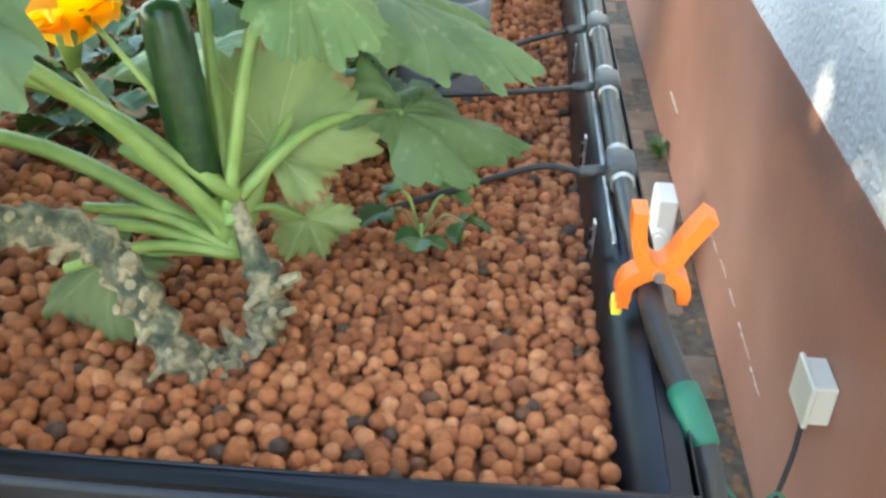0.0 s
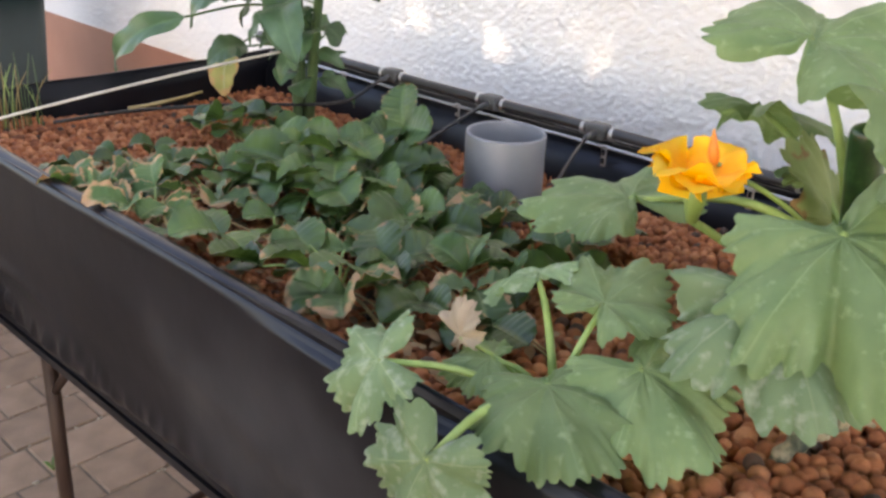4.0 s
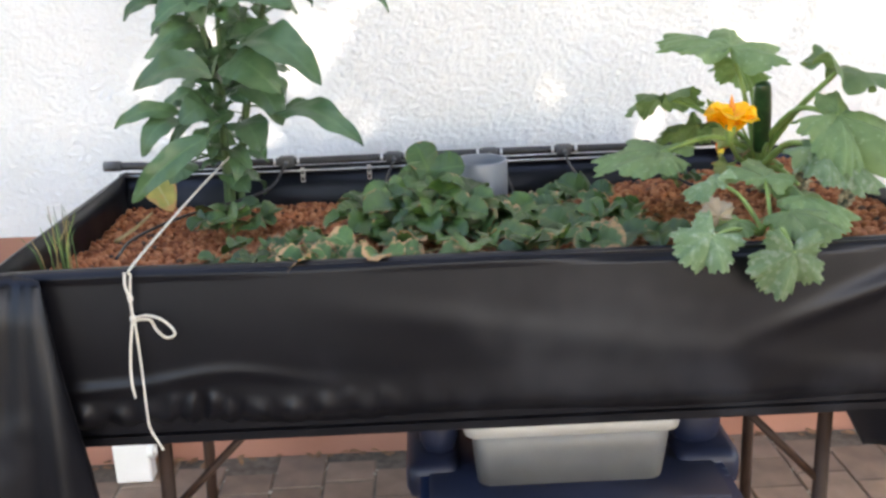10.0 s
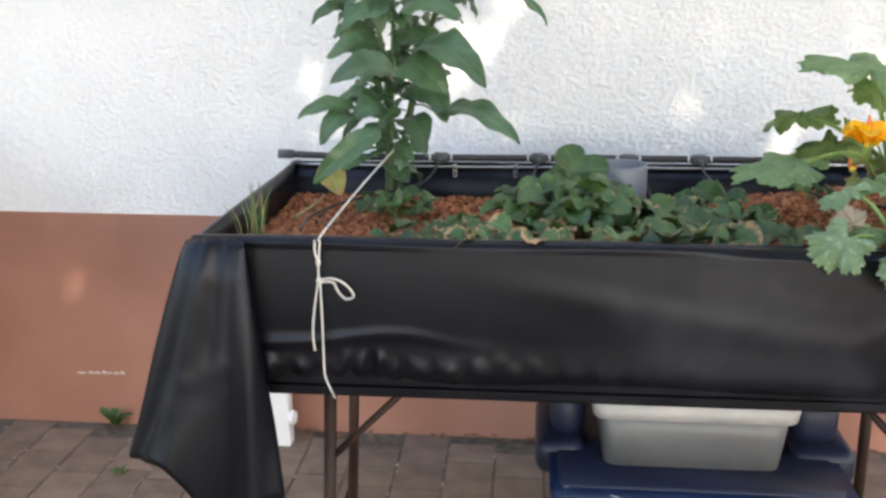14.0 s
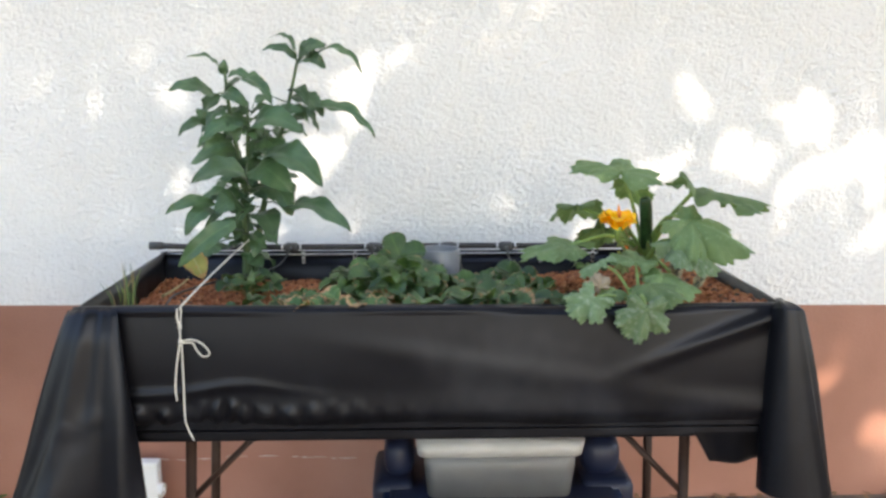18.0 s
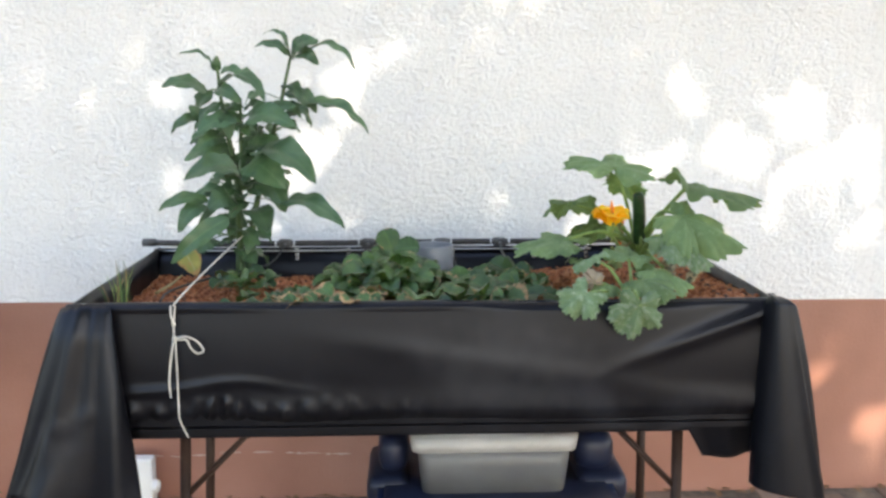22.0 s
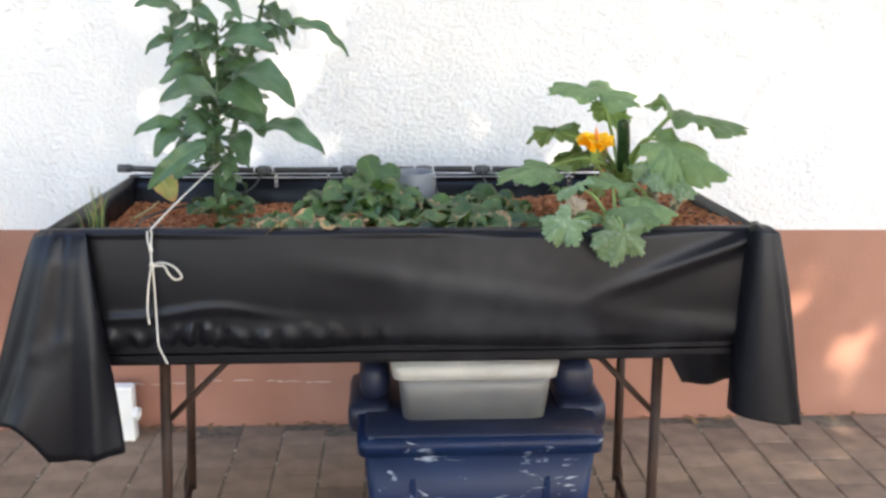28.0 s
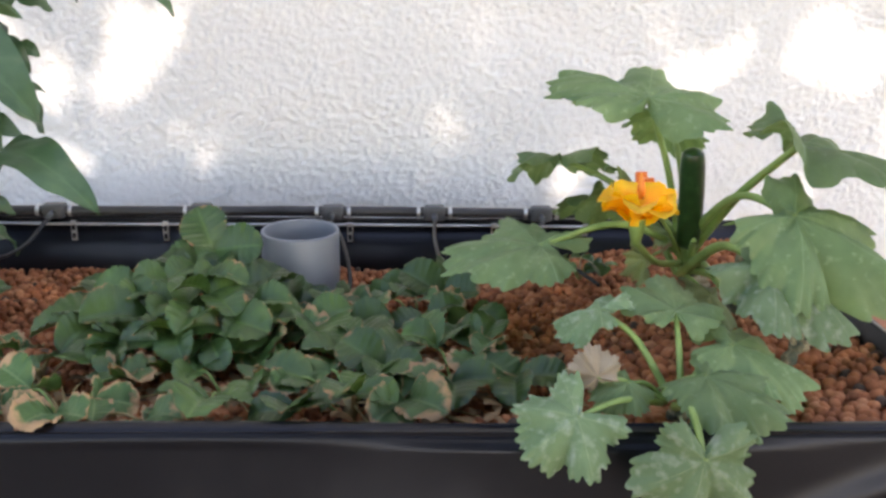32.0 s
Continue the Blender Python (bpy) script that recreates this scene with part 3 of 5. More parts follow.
def pleat(u, v):
    """The folded corner at the right end: gathered on the rim, then hanging round the corner."""
    q = u * (len(PLEAT_TOP) - 1)
    k = min(len(PLEAT_TOP) - 2, int(q))
    a = PLEAT_TOP[k].lerp(PLEAT_TOP[k + 1], q - k)
    c = PLEAT_LOW[k].lerp(PLEAT_LOW[k + 1], q - k)
    w = max(0.0, (v - 0.16) / 0.84)
    p = a.lerp(c, w ** 0.9)
    m = sstep(0.0, 0.16, v)
    q = Vector((1.815, 0.020, 0)).lerp(p, m)
    zt = H + 0.006 + 0.016 * math.sin(math.pi * u) * m - 0.020 * m ** 3 - 0.022 * m * math.exp(-((u - 0.22) / 0.10) ** 2)
    zt -= 0.028 * m * math.exp(-((u - 0.42) / 0.16) ** 2)
    zt += m * (0.010 * abs(math.sin(u * 8.5 + 0.4)) ** 3 - 0.006 * math.exp(-((u - 0.33 - 0.1 * m) / 0.02) ** 2))
    zb = 0.632 + 0.012 * math.sin(9 * u)
    wave = (0.004 + 0.006 * w) * math.sin(u * 17 + 2 * w)
    n = Vector((0.8, -0.6)) * (wave + 0.016 * w * math.exp(-((u - 0.62 + 0.1 * w) / 0.022) ** 2) - 0.006 * math.exp(-((u - 0.30 - 0.12 * w) / 0.04) ** 2)) * m
    q.y -= 0.055 * math.exp(-((w - 0.30) / 0.24) ** 2) * (1 - u) ** 3 * m
    return Vector((q.x + n.x, q.y + n.y, zt + (zb - zt) * w))


child("liner_corner", sheet(pleat, 110, 100, 0.0015), LINER, bed, "loose folded liner corner hanging down", True)
child("liner_flap", sheet(lambda u, v: Vector((1.60 + 0.21 * u + 0.06 * v * (1 - u), 0.015 + 0.02 * v + 0.008 * math.sin(9 * u), 0.80 - v * (0.105 + 0.006 * math.sin(5 * u)))), 20, 8, 0.0015), LINER, bed, smooth=True)

# ---- folding table under the bed ----
table = thing("folding_table", (0.93, 0.38, 0.0), "folding table with brown tubular steel legs", "table")
child("tabletop", cbox((0.02, 0.050, 0.757), (1.79, 0.80, 0.789), 0.008), LINER, table, "dark board top hidden by the liner")
for sx, x, lean, shift in ((1, 0.262, -0.034, -0.040), (-1, 1.609, 0.012, 0.030)):
    for y in (0.098, 0.610):
        back = y > 0.2
        xt = x + (shift if back else 0.0)
        foot = 0.10 if back else 0.0
        child("leg", tube([(xt + lean * (1 - foot / 0.745), y, foot), (xt, y, 0.755)], 0.0150, 12), STEEL, table, smooth=True)
        child("brace", tube([(xt + lean * 0.22 + sx * 0.004, y, 0.578), (xt + sx * 0.168, y, 0.752)], 0.0085, 8), STEEL, table, smooth=True)
    xb, xf = x + shift + lean, x + lean
    child("stretcher", tube([(xf, 0.098, 0.10), (xb, 0.61, 0.11)], 0.012, 8), STEEL, table, smooth=True)
    child("foot_loop", tube(spline([(xb, 0.61, 0.11), (xb, 0.635, 0.150), (xb - sx * 0.012, 0.655, 0.145), (xb - sx * 0.022, 0.66, 0.09), (xb - sx * 0.022, 0.66, 0.0)], 5), 0.012, 8), STEEL, table, smooth=True)
    child("rubber_foot", tube([(xf, 0.098, 0.0), (xf, 0.098, 0.03)], 0.017, 10), LINER, table)
    child("cross_tube", tube([(x + sx * 0.168, 0.098, 0.748), (x + shift + sx * 0.168, 0.610, 0.748)], 0.010, 8), STEEL, table, smooth=True)

# ---- blue tote with a clear tub on its lid ----
def smeared(name, base, smear, amt, scale, rough):
    m = material(name, base, 6, rough, 0.04)
    nt = m.node_tree
    b = nt.nodes["Principled BSDF"]
    src = b.inputs["Base Color"].links[0].from_socket
    tc = nt.nodes.new("ShaderNodeTexCoord")
    n = nt.nodes.new("ShaderNodeTexNoise")
    n.inputs["Scale"].default_value, n.inputs["Detail"].default_value, n.inputs["Distortion"].default_value = scale, 7, 1.6
    mr = nt.nodes.new("ShaderNodeMapRange")
    mr.inputs["From Min"].default_value, mr.inputs["From Max"].default_value = amt, amt + 0.05
    mx = nt.nodes.new("ShaderNodeMix")
    mx.data_type = "RGBA"
    mx.inputs[7].default_value = (*smear, 1)
    stretch = nt.nodes.new("ShaderNodeMapping")
    stretch.inputs["Scale"].default_value = (0.8, 1.0, 2.2)
    nt.links.new(tc.outputs["Object"], stretch.inputs["Vector"])
    nt.links.new(stretch.outputs["Vector"], n.inputs["Vector"])
    nt.links.new(n.outputs["Fac"], mr.inputs["Value"])
    nt.links.new(mr.outputs["Result"], mx.inputs[0])
    nt.links.new(src, mx.inputs[6])
    nt.links.new(mx.outputs[2], b.inputs["Base Color"])
    b.inputs["Specular IOR Level"].default_value = 0.28
    return m


BLUE_WORN = smeared("paint_smeared_blue_plastic", [(0.3, (0.0024, 0.011, 0.045)), (0.7, (0.0045, 0.018, 0.064))], (0.30, 0.34, 0.40), 0.615, 11, 0.42)


def taper(x0, x1, y0, y1, z0, z1, inset, r=0.03, bm=None):
    """A rounded tub, narrower at its foot."""
    bm = bm or bmesh.new()
    rings = []
    for z, i in ((z0, inset), (z1, 0.0)):
        ring = []
        for cx, cy, a0 in ((x1 - i - r, y1 - i - r, 0), (x0 + i + r, y1 - i - r, 90), (x0 + i + r, y0 + i + r, 180), (x1 - i - r, y0 + i + r, 270)):
            for k in range(6):
                a = radians(a0 + 18 * k)
                ring.append(bm.verts.new((cx + r * math.cos(a), cy + r * math.sin(a), z)))
        rings.append(ring)
    n = len(rings[0])
    for k in range(n):
        bm.faces.new((rings[0][k], rings[0][(k + 1) % n], rings[1][(k + 1) % n], rings[1][k]))
    bm.faces.new(rings[0][::-1])
    bm.faces.new(rings[1])
    return bm


tote = thing("storage_tote", (1.13, 0.44, 0.0), "blue plastic storage tote smeared with pale paint", "storage box")
child("body", taper(0.785, 1.477, 0.185, 0.70, 0.0, 0.455, 0.035), BLUE_WORN, tote, "blue plastic tub with pale paint smears", True)
child("rim", taper(0.768, 1.494, 0.168, 0.715, 0.420, 0.472, 0.004), BLUE_WORN, tote, "", True)
child("lid", taper(0.790, 1.470, 0.190, 0.70, 0.455, 0.478, 0.002), BLUE_DARK, tote, "dark blue lid", True)
for sx, x0, x1 in ((-1, 0.735, 0.865), (1, 1.385, 1.545)):
    g = bmesh.new()
    box(g, (x0, 0.36, 0.40), (x1, 0.66, 0.50), 0.03)
    child("handle_latch", g, BLUE_DARK, tote, "dark blue clip-down handle", True)
    g = box(bmesh.new(), (x0 + (0.035 if sx < 0 else 0.0), 0.40, 0.49), (x1 - (0.0 if sx < 0 else 0.035), 0.64, 0.615), 0.04)
    child("lid_shoulder", g, BLUE_DARK, tote, "", True)
for x in (0.93, 1.33):
    child("rib", cbox((x - 0.012, 0.194, 0.06), (x + 0.012, 0.212, 0.43), 0.005), BLUE_WORN, tote)
PAPER = material("pink_paper", [(0.3, (0.55, 0.42, 0.45)), (0.7, (0.68, 0.56, 0.58))], 12, 0.8, 0.05)
BAR = material("faded_ink", [(0.3, (0.36, 0.27, 0.30)), (0.7, (0.42, 0.33, 0.36))], 12, 0.8, 0.02)
slabel = child("paper_label", cbox((1.090, 0.186, 0.125), (1.222, 0.197, 0.262), 0.001), PAPER, tote, "faded pink paper label")
for k in range(4):
    sub(obj("print_bar", cbox((1.112, 0.184, 0.222 - 0.022 * k), (1.20 - 0.012 * (k % 2), 0.188, 0.230 - 0.022 * k)), BAR), slabel)

# tub side: milky plastic darkened to carry the shade under the bed
CLEAR = material("shaded_milky_plastic", [(0.3, (0.16, 0.165, 0.172)), (0.7, (0.26, 0.265, 0.268))], 5, 0.35, 0.04)
CLEAR.node_tree.nodes["Principled BSDF"].inputs["Transmission Weight"].default_value = 0.35
WHITE_RIM = material("white_plastic", [(0.3, (0.78, 0.77, 0.73)), (0.7, (0.84, 0.83, 0.80))], 8, 0.4, 0.04)
# tub rim: white plastic with that shade put into its colour
SHADED_RIM = material("shaded_rim_plastic", [(0.3, (0.44, 0.44, 0.42)), (0.7, (0.56, 0.55, 0.53))], 8, 0.4, 0.04)
tub = thing("plastic_tub", (1.12, 0.40, 0.480), "milky clear plastic tub with a white rim", "tub")
child("tub_body", taper(0.888, 1.352, 0.275, 0.60, 0.4795, 0.640, 0.016, 0.035), CLEAR, tub, "milky translucent plastic sides", True)
child("tub_rim", taper(0.868, 1.371, 0.258, 0.618, 0.618, 0.662, 0.006, 0.035), SHADED_RIM, tub, "white plastic rim", True)

# ---- small fittings by the wall ----
CREAM = material("cream_plastic", [(0.3, (0.66, 0.62, 0.52)), (0.7, (0.74, 0.70, 0.60))], 8, 0.5, 0.03)
CABLE = material("black_cable", [(0.3, (0.010, 0.010, 0.011)), (0.7, (0.022, 0.022, 0.024))], 20, 0.45, 0.05)
wbox = thing("wall_socket_box", (0.93, WALL_Y, 0.475), "cream plastic box on the painted wall base", "junction box")
child("housing", cbox((0.885, WALL_Y - 0.040, 0.435), (0.975, WALL_Y - 0.001, 0.520), 0.004), CREAM, wbox)
child("cover", cbox((0.879, WALL_Y - 0.050, 0.429), (0.981, WALL_Y - 0.039, 0.526), 0.004), CREAM, wbox)
child("cable", tube(spline([(0.93, WALL_Y - 0.03, 0.428), (0.98, WALL_Y - 0.05, 0.33), (1.06, 1.22, 0.20), (1.12, 1.12, 0.10), (1.16, 1.02, 0.02)], 6), 0.005, 6), CABLE, wbox, smooth=True)
wv = thing("white_valve_box", (-0.21, 1.215, 0.0), "white plastic valve block on the paving by the wall", "valve box")
child("block", cbox((-0.275, 1.185, 0.0), (-0.152, 1.245, 0.232), 0.008), WHITE_RIM, wv)
child("knob", tube([(-0.153, 1.20, 0.115), (-0.134, 1.198, 0.115)], 0.026, 14), WHITE_RIM, wv)
child("knob_cap", tube([(-0.135, 1.198, 0.115), (-0.128, 1.198, 0.115)], 0.012, 12), WHITE_RIM, wv)

loop = tagged(obj("drain_cable", tube(spline([(1.50, 0.66, 0.75), (1.47, 0.68, 0.62), (1.44, 0.70, 0.48), (1.47, 0.68, 0.33), (1.56, 0.64, 0.21), (1.53, 0.62, 0.15), (1.44, 0.64, 0.13), (1.36, 0.70, 0.10), (1.30, 0.73, 0.004)], 6), 0.0055, 7), CABLE, smooth=True), "black cable looping down behind the table leg", "cable")
CHIP = material("bare_plaster", [(0.3, (0.45, 0.36, 0.30)), (0.7, (0.60, 0.52, 0.46))], 40, 0.9, 0.2)
crk = random.Random(17)
x = -0.20
while x < 0.62:
    ln = crk.uniform(0.02, 0.09)
    z = 0.192 + 0.008 * math.sin(9 * x) + crk.uniform(-0.003, 0.003)
    o = obj("paint_chip", tube([(x, WALL_Y - 0.0005, z), (x + ln * 0.5, WALL_Y - 0.0012, z + crk.uniform(-0.004, 0.004)), (x + ln, WALL_Y - 0.0005, z)], [0.0010, crk.uniform(0.0018, 0.0036), 0.0010], 6), CHIP)
    o.parent = plinth
    x += ln * crk.uniform(0.95, 1.7)

x = -1.02
while x < -0.84:
    ln = crk.uniform(0.02, 0.05)
    o = obj("paint_chip", tube([(x, WALL_Y - 0.0005, 0.207), (x + ln * 0.5, WALL_Y - 0.0015, 0.207 + crk.uniform(-0.006, 0.006)), (x + ln, WALL_Y - 0.0005, 0.205)], [0.002, crk.uniform(0.004, 0.008), 0.002], 6), CHIP)
    o.parent = plinth
    x += ln * crk.uniform(0.8, 1.3)


def weed(x, y, n, h, seed):
    """A small tuft of weed growing from a paving joint."""
    r = random.Random(seed)
    w = thing("weed", (x, y, 0.0), "small green weed sprouting from a paving joint", "weed", "weeds in the paving")
    for k in range(n):
        a = k * 2.4 + r.uniform(-0.4, 0.4)
        b = Vector((x, y, 0.002)) + Vector((math.cos(a), math.sin(a), 0)) * 0.006
        t = b + Vector((math.cos(a) * r.uniform(0.3, 0.9), math.sin(a) * r.uniform(0.3, 0.9) - 0.1, r.uniform(0.4, 1.0))) * h
        blade("leaf", *ovate_data(b, t, (0, -0.4, 1), h * 0.32, 0.15, 0.3, 0.0, 0.9, seed + k, 8, 4, 3), YOUNG_LEAF, w)


weed(-0.87, 1.300, 11, 0.085, 41)
weed(-0.70, 0.95, 7, 0.040, 42)
weed(-0.28, 0.28, 6, 0.035, 43)
weed(-0.62, -0.12, 7, 0.040, 44)

# ---- watering rail along the back rim ----
RAILM = material("black_hose", [(0.3, (0.016, 0.016, 0.018)), (0.7, (0.035, 0.035, 0.038))], 12, 0.38, 0.05)
METAL = material("galvanised", [(0.3, (0.42, 0.43, 0.44)), (0.7, (0.60, 0.60, 0.60))], 30, 0.35, 0.1, metal=0.9)
FITTING = material("grey_fitting", [(0.3, (0.045, 0.048, 0.052)), (0.7, (0.085, 0.088, 0.092))], 20, 0.45, 0.05)
GREEN_TAPE = material("green_tape", [(0.3, (0.008, 0.10, 0.065)), (0.7, (0.014, 0.15, 0.095))], 20, 0.5, 0.05)
RY, RZ = 0.838, 1.152
rail = thing("irrigation_rail", (0.8, RY, RZ), "black irrigation hose clipped along the back rim", "hose")
hose_pts = spline([(0.000, RY, RZ + 0.006), (0.2, RY, RZ), (0.6, RY - 0.002, RZ), (1.0, RY, RZ + 0.002), (1.4, RY, RZ), (1.56, RY + 0.004, RZ + 0.002), (1.66, RY + 0.012, RZ - 0.004), (1.75, RY + 0.035, RZ - 0.03), (1.778, RY + 0.052, RZ - 0.10), (1.780, RY + 0.060, RZ - 0.20)], 8)
child("hose", tube(hose_pts, 0.0105, 10), RAILM, rail, smooth=True)
child("wire", tube(spline([(0.02, RY - 0.010, RZ - 0.020), (0.5, RY - 0.012, RZ - 0.024), (1.0, RY - 0.012, RZ - 0.022), (1.5, RY - 0.010, RZ - 0.024)], 8), 0.003, 6), METAL, rail, "bright support wire under the hose", True)
child("end_plug", tube([(-0.035, RY, RZ + 0.007), (0.010, RY, RZ + 0.006)], 0.014, 10), FITTING, rail, smooth=True)
child("green_tape", tube([p for p in hose_pts if 1.70 < p.x < 1.756 and p.z > 1.1], 0.0122, 12), GREEN_TAPE, rail, "green tape round the hose end", True)
TEES = (0.447, 0.73, 0.985, 1.184, 1.395)
for x in TEES:
    tee = child("tee", box(bmesh.new(), (x - 0.021, RY - 0.0145, RZ - 0.0145), (x + 0.021, RY + 0.0145, RZ + 0.0145), 0.005), FITTING, rail, "grey tee fitting", True)
    for dx in (-0.031, 0.031):
        sub(obj("hose_clip", tube([(x + dx - 0.0035, RY, RZ), (x + dx + 0.0035, RY, RZ)], 0.0125, 12), METAL, smooth=True), tee)
    sub(obj("spigot", tube([(x, RY - 0.012, RZ - 0.002), (x, RY - 0.040, RZ - 0.006)], 0.006, 8), FITTING, smooth=True), tee)
for x in (0.317, 0.490, 0.665, 1.02, 1.30, 1.48):
    st = child("strap", cbox((x - 0.0055, D - 0.052, RZ - 0.052), (x + 0.0055, D - 0.049, RZ - 0.012), 0.001), METAL, rail, "short perforated metal strap")
    for k in range(2):
        sub(obj("strap_slot", cbox((x - 0.003, D - 0.0545, RZ - 0.047 + 0.016 * k), (x + 0.003, D - 0.0515, RZ - 0.037 + 0.016 * k)), LINER), st)
FEEDS = (((0.447, 0.43), (0.40, 0.72), (0.24, 0.58), (0.17, 0.38), (0.185, 0.20)),
         ((0.73, 0.72), (0.715, 0.74), (0.70, 0.66), (0.69, 0.60)),
         ((0.985, 0.99), (1.012, 0.720), (1.030, 0.640), (1.026, 0.585)),
         ((1.184, 1.18), (1.182, 0.72), (1.19, 0.60), (1.20, 0.52)),
         ((1.395, 1.39), (1.37, 0.755), (1.405, 0.667), (1.46, 0.557)))
for k, (x, f) in enumerate(zip(TEES, FEEDS)):
    pts = [(x, RY - 0.038, RZ - 0.006)]
    hs = {0: (1.10, 1.085, 1.09, 1.10), 1: (1.12, 1.085, 1.06), 2: (1.128, 1.085, 1.050), 3: (1.135, 1.125, 1.10), 4: (1.135, 1.12, 1.105)}[k]
    pts += [(px, py, hz) for (px, py), hz in zip(f[1:], hs)]
    child("feed_line", tube(spline(pts, 6), 0.0036, 6), CABLE, rail, smooth=True)

# ---- grey standpipe ----
pipe = thing("standpipe", (0.946, 0.623, 0.82), "grey plastic drain pipe standing in the pebbles", "pipe")
g = bmesh.new()
prof = [(0.0675, 0.85), (0.0675, 1.178), (0.0665, 1.181), (0.0630, 1.181), (0.0622, 1.178), (0.0622, 0.85)]
rings = [[g.verts.new((0.946 + r * math.cos(2 * math.pi * k / 40), 0.623 + r * math.sin(2 * math.pi * k / 40), z)) for k in range(40)] for r, z in prof]
for a, b in zip(rings, rings[1:]):
    for k in range(40):
        g.faces.new((a[k], a[(k + 1) % 40], b[(k + 1) % 40], b[k]))
child("pipe_wall", g, GREYPIPE, pipe, "", True)
child("pipe_insert", tube([(0.946, 0.623, 0.86), (0.946, 0.623, 1.06)], 0.055, 32), FITTING, pipe)

# ---- orange spring clamp ----
ORANGE = material("orange_plastic", [(0.3, (0.80, 0.16, 0.02)), (0.7, (0.92, 0.22, 0.03))], 10, 0.4, 0.03)
YELLOW = material("yellow_plastic", [(0.3, (0.80, 0.66, 0.06)), (0.7, (0.88, 0.74, 0.12))], 10, 0.45, 0.03)
CX, CY, CZ = 1.60, 0.85, 1.172
clamp = thing("spring_clamp", (CX, CY, CZ - 0.04), "orange plastic spring clamp gripping the back rim", "clamp")


def strip(pts, w, t):
    """A flat bar of width w along x through (y, z) points."""
    g = bmesh.new()
    pts = [Vector((CX, CY + p.y, CZ + p.z)) for p in spline([(0, a, b) for a, b in pts], 5)]
    n = len(pts)
    prev = []
    for i, p in enumerate(pts):
        d = (pts[min(i + 1, n - 1)] - pts[max(i - 1, 0)]).normalized()
        nrm = Vector((0, -d.z, d.y))
        k = t * (1.0 if i < n - 2 else 0.8)
        ring = [g.verts.new(p + Vector((sx * w / 2, 0, 0)) + nrm * sn * k / 2) for sx, sn in ((-1, -1), (1, -1), (1, 1), (-1, 1))]
        if prev:
            for q in range(4):
                g.faces.new((prev[q], prev[(q + 1) % 4], ring[(q + 1) % 4], ring[q]))
        else:
            g.faces.new(ring[::-1])
        prev = ring
    g.faces.new(prev)
    bmesh.ops.recalc_face_normals(g, faces=g.faces)
    return g


child("arm", strip([(-0.021, 0.056), (-0.020, 0.034), (-0.012, 0.008), (0.010, -0.002), (0.021, -0.012), (0.023, -0.028)], 0.024, 0.012), ORANGE, clamp)
child("arm", strip([(0.034, 0.054), (0.020, 0.030), (0.008, 0.008), (-0.012, -0.003), (-0.024, -0.015), (-0.025, -0.036)], 0.022, 0.012), ORANGE, clamp)
child("pivot", tube([(CX - 0.016, CY, CZ), (CX + 0.016, CY, CZ)], 0.005, 10), METAL, clamp)
child("jaw_pad", cbox((CX - 0.008, CY - 0.033, CZ - 0.046), (CX + 0.008, CY - 0.024, CZ - 0.032), 0.002), YELLOW, clamp, "small yellow jaw pad")
plug = thing("yellow_valve", (1.70, 0.95, 0.97), "yellow plastic valve hanging behind the bed on the hose", "valve")
child("barrel", tube([(1.742, 0.905, 0.938), (1.703, 0.930, 0.960), (1.690, 0.940, 0.966)], [0.012, 0.015, 0.015], 12), YELLOW, plug, smooth=True)
child("lever", tube([(1.691, 0.939, 0.966), (1.698, 0.962, 0.984), (1.704, 0.972, 0.990)], [0.010, 0.011, 0.011], 10), YELLOW, plug, smooth=True)
child("hose_tail", tube(spline([(1.780, RY + 0.060, RZ - 0.20), (1.772, 0.905, 0.91), (1.755, 0.900, 0.915), (1.740, 0.906, 0.939)], 6), 0.008, 8), RAILM, plug, smooth=True)
twine = tagged(obj("green_twine", tube(spline([(1.752, 0.874, 1.118), (1.762, 0.900, 1.085), (1.735, 0.925, 1.040), (1.683, 0.963, 1.010), (1.665, 0.985, 0.960), (1.690, 0.975, 0.890), (1.674, 0.990, 0.820)], 8), 0.0016, 5), GREEN_TAPE), "thin green twine hanging loose from the taped hose", "twine")

# ---- white string ----
STRING = material("white_string", [(0.3, (0.62, 0.58, 0.50)), (0.7, (0.74, 0.70, 0.62))], 200, 0.9, 0.5, fine=600)
string = thing("tie_string", (0.278, -0.012, 1.10), "white cotton string tied in a bow over the rim", "string")
SY = -0.022
child("stay", tube(spline([(0.345, 0.66, 1.215), (0.313, 0.33, 1.185), (0.281, 0.012, 1.146), (0.279, -0.010, 1.130), (0.277, SY, 1.093)], 6), 0.0026, 6), STRING, string, smooth=True)
child("strand", tube(spline([(0.268, -0.008, 1.136), (0.271, SY, 1.115), (0.276, SY, 1.090), (0.277, SY - 0.002, 1.053)], 6), 0.0026, 6), STRING, string, smooth=True)
child("loop", tube(spline([(0.277, SY, 1.053), (0.303, SY - 0.004, 1.060), (0.330, SY - 0.006, 1.051), (0.347, SY - 0.006, 1.032), (0.348, SY - 0.006, 1.020), (0.332, SY - 0.006, 1.017), (0.317, SY - 0.004, 1.032), (0.306, SY, 1.050), (0.279, SY, 1.050)], 5), 0.0026, 6), STRING, string, smooth=True)
child("tail", tube(spline([(0.275, SY, 1.050), (0.265, SY - 0.006, 0.989), (0.261, SY - 0.010, 0.937), (0.264, SY - 0.012, 0.902)], 5), 0.0026, 6), STRING, string, smooth=True)
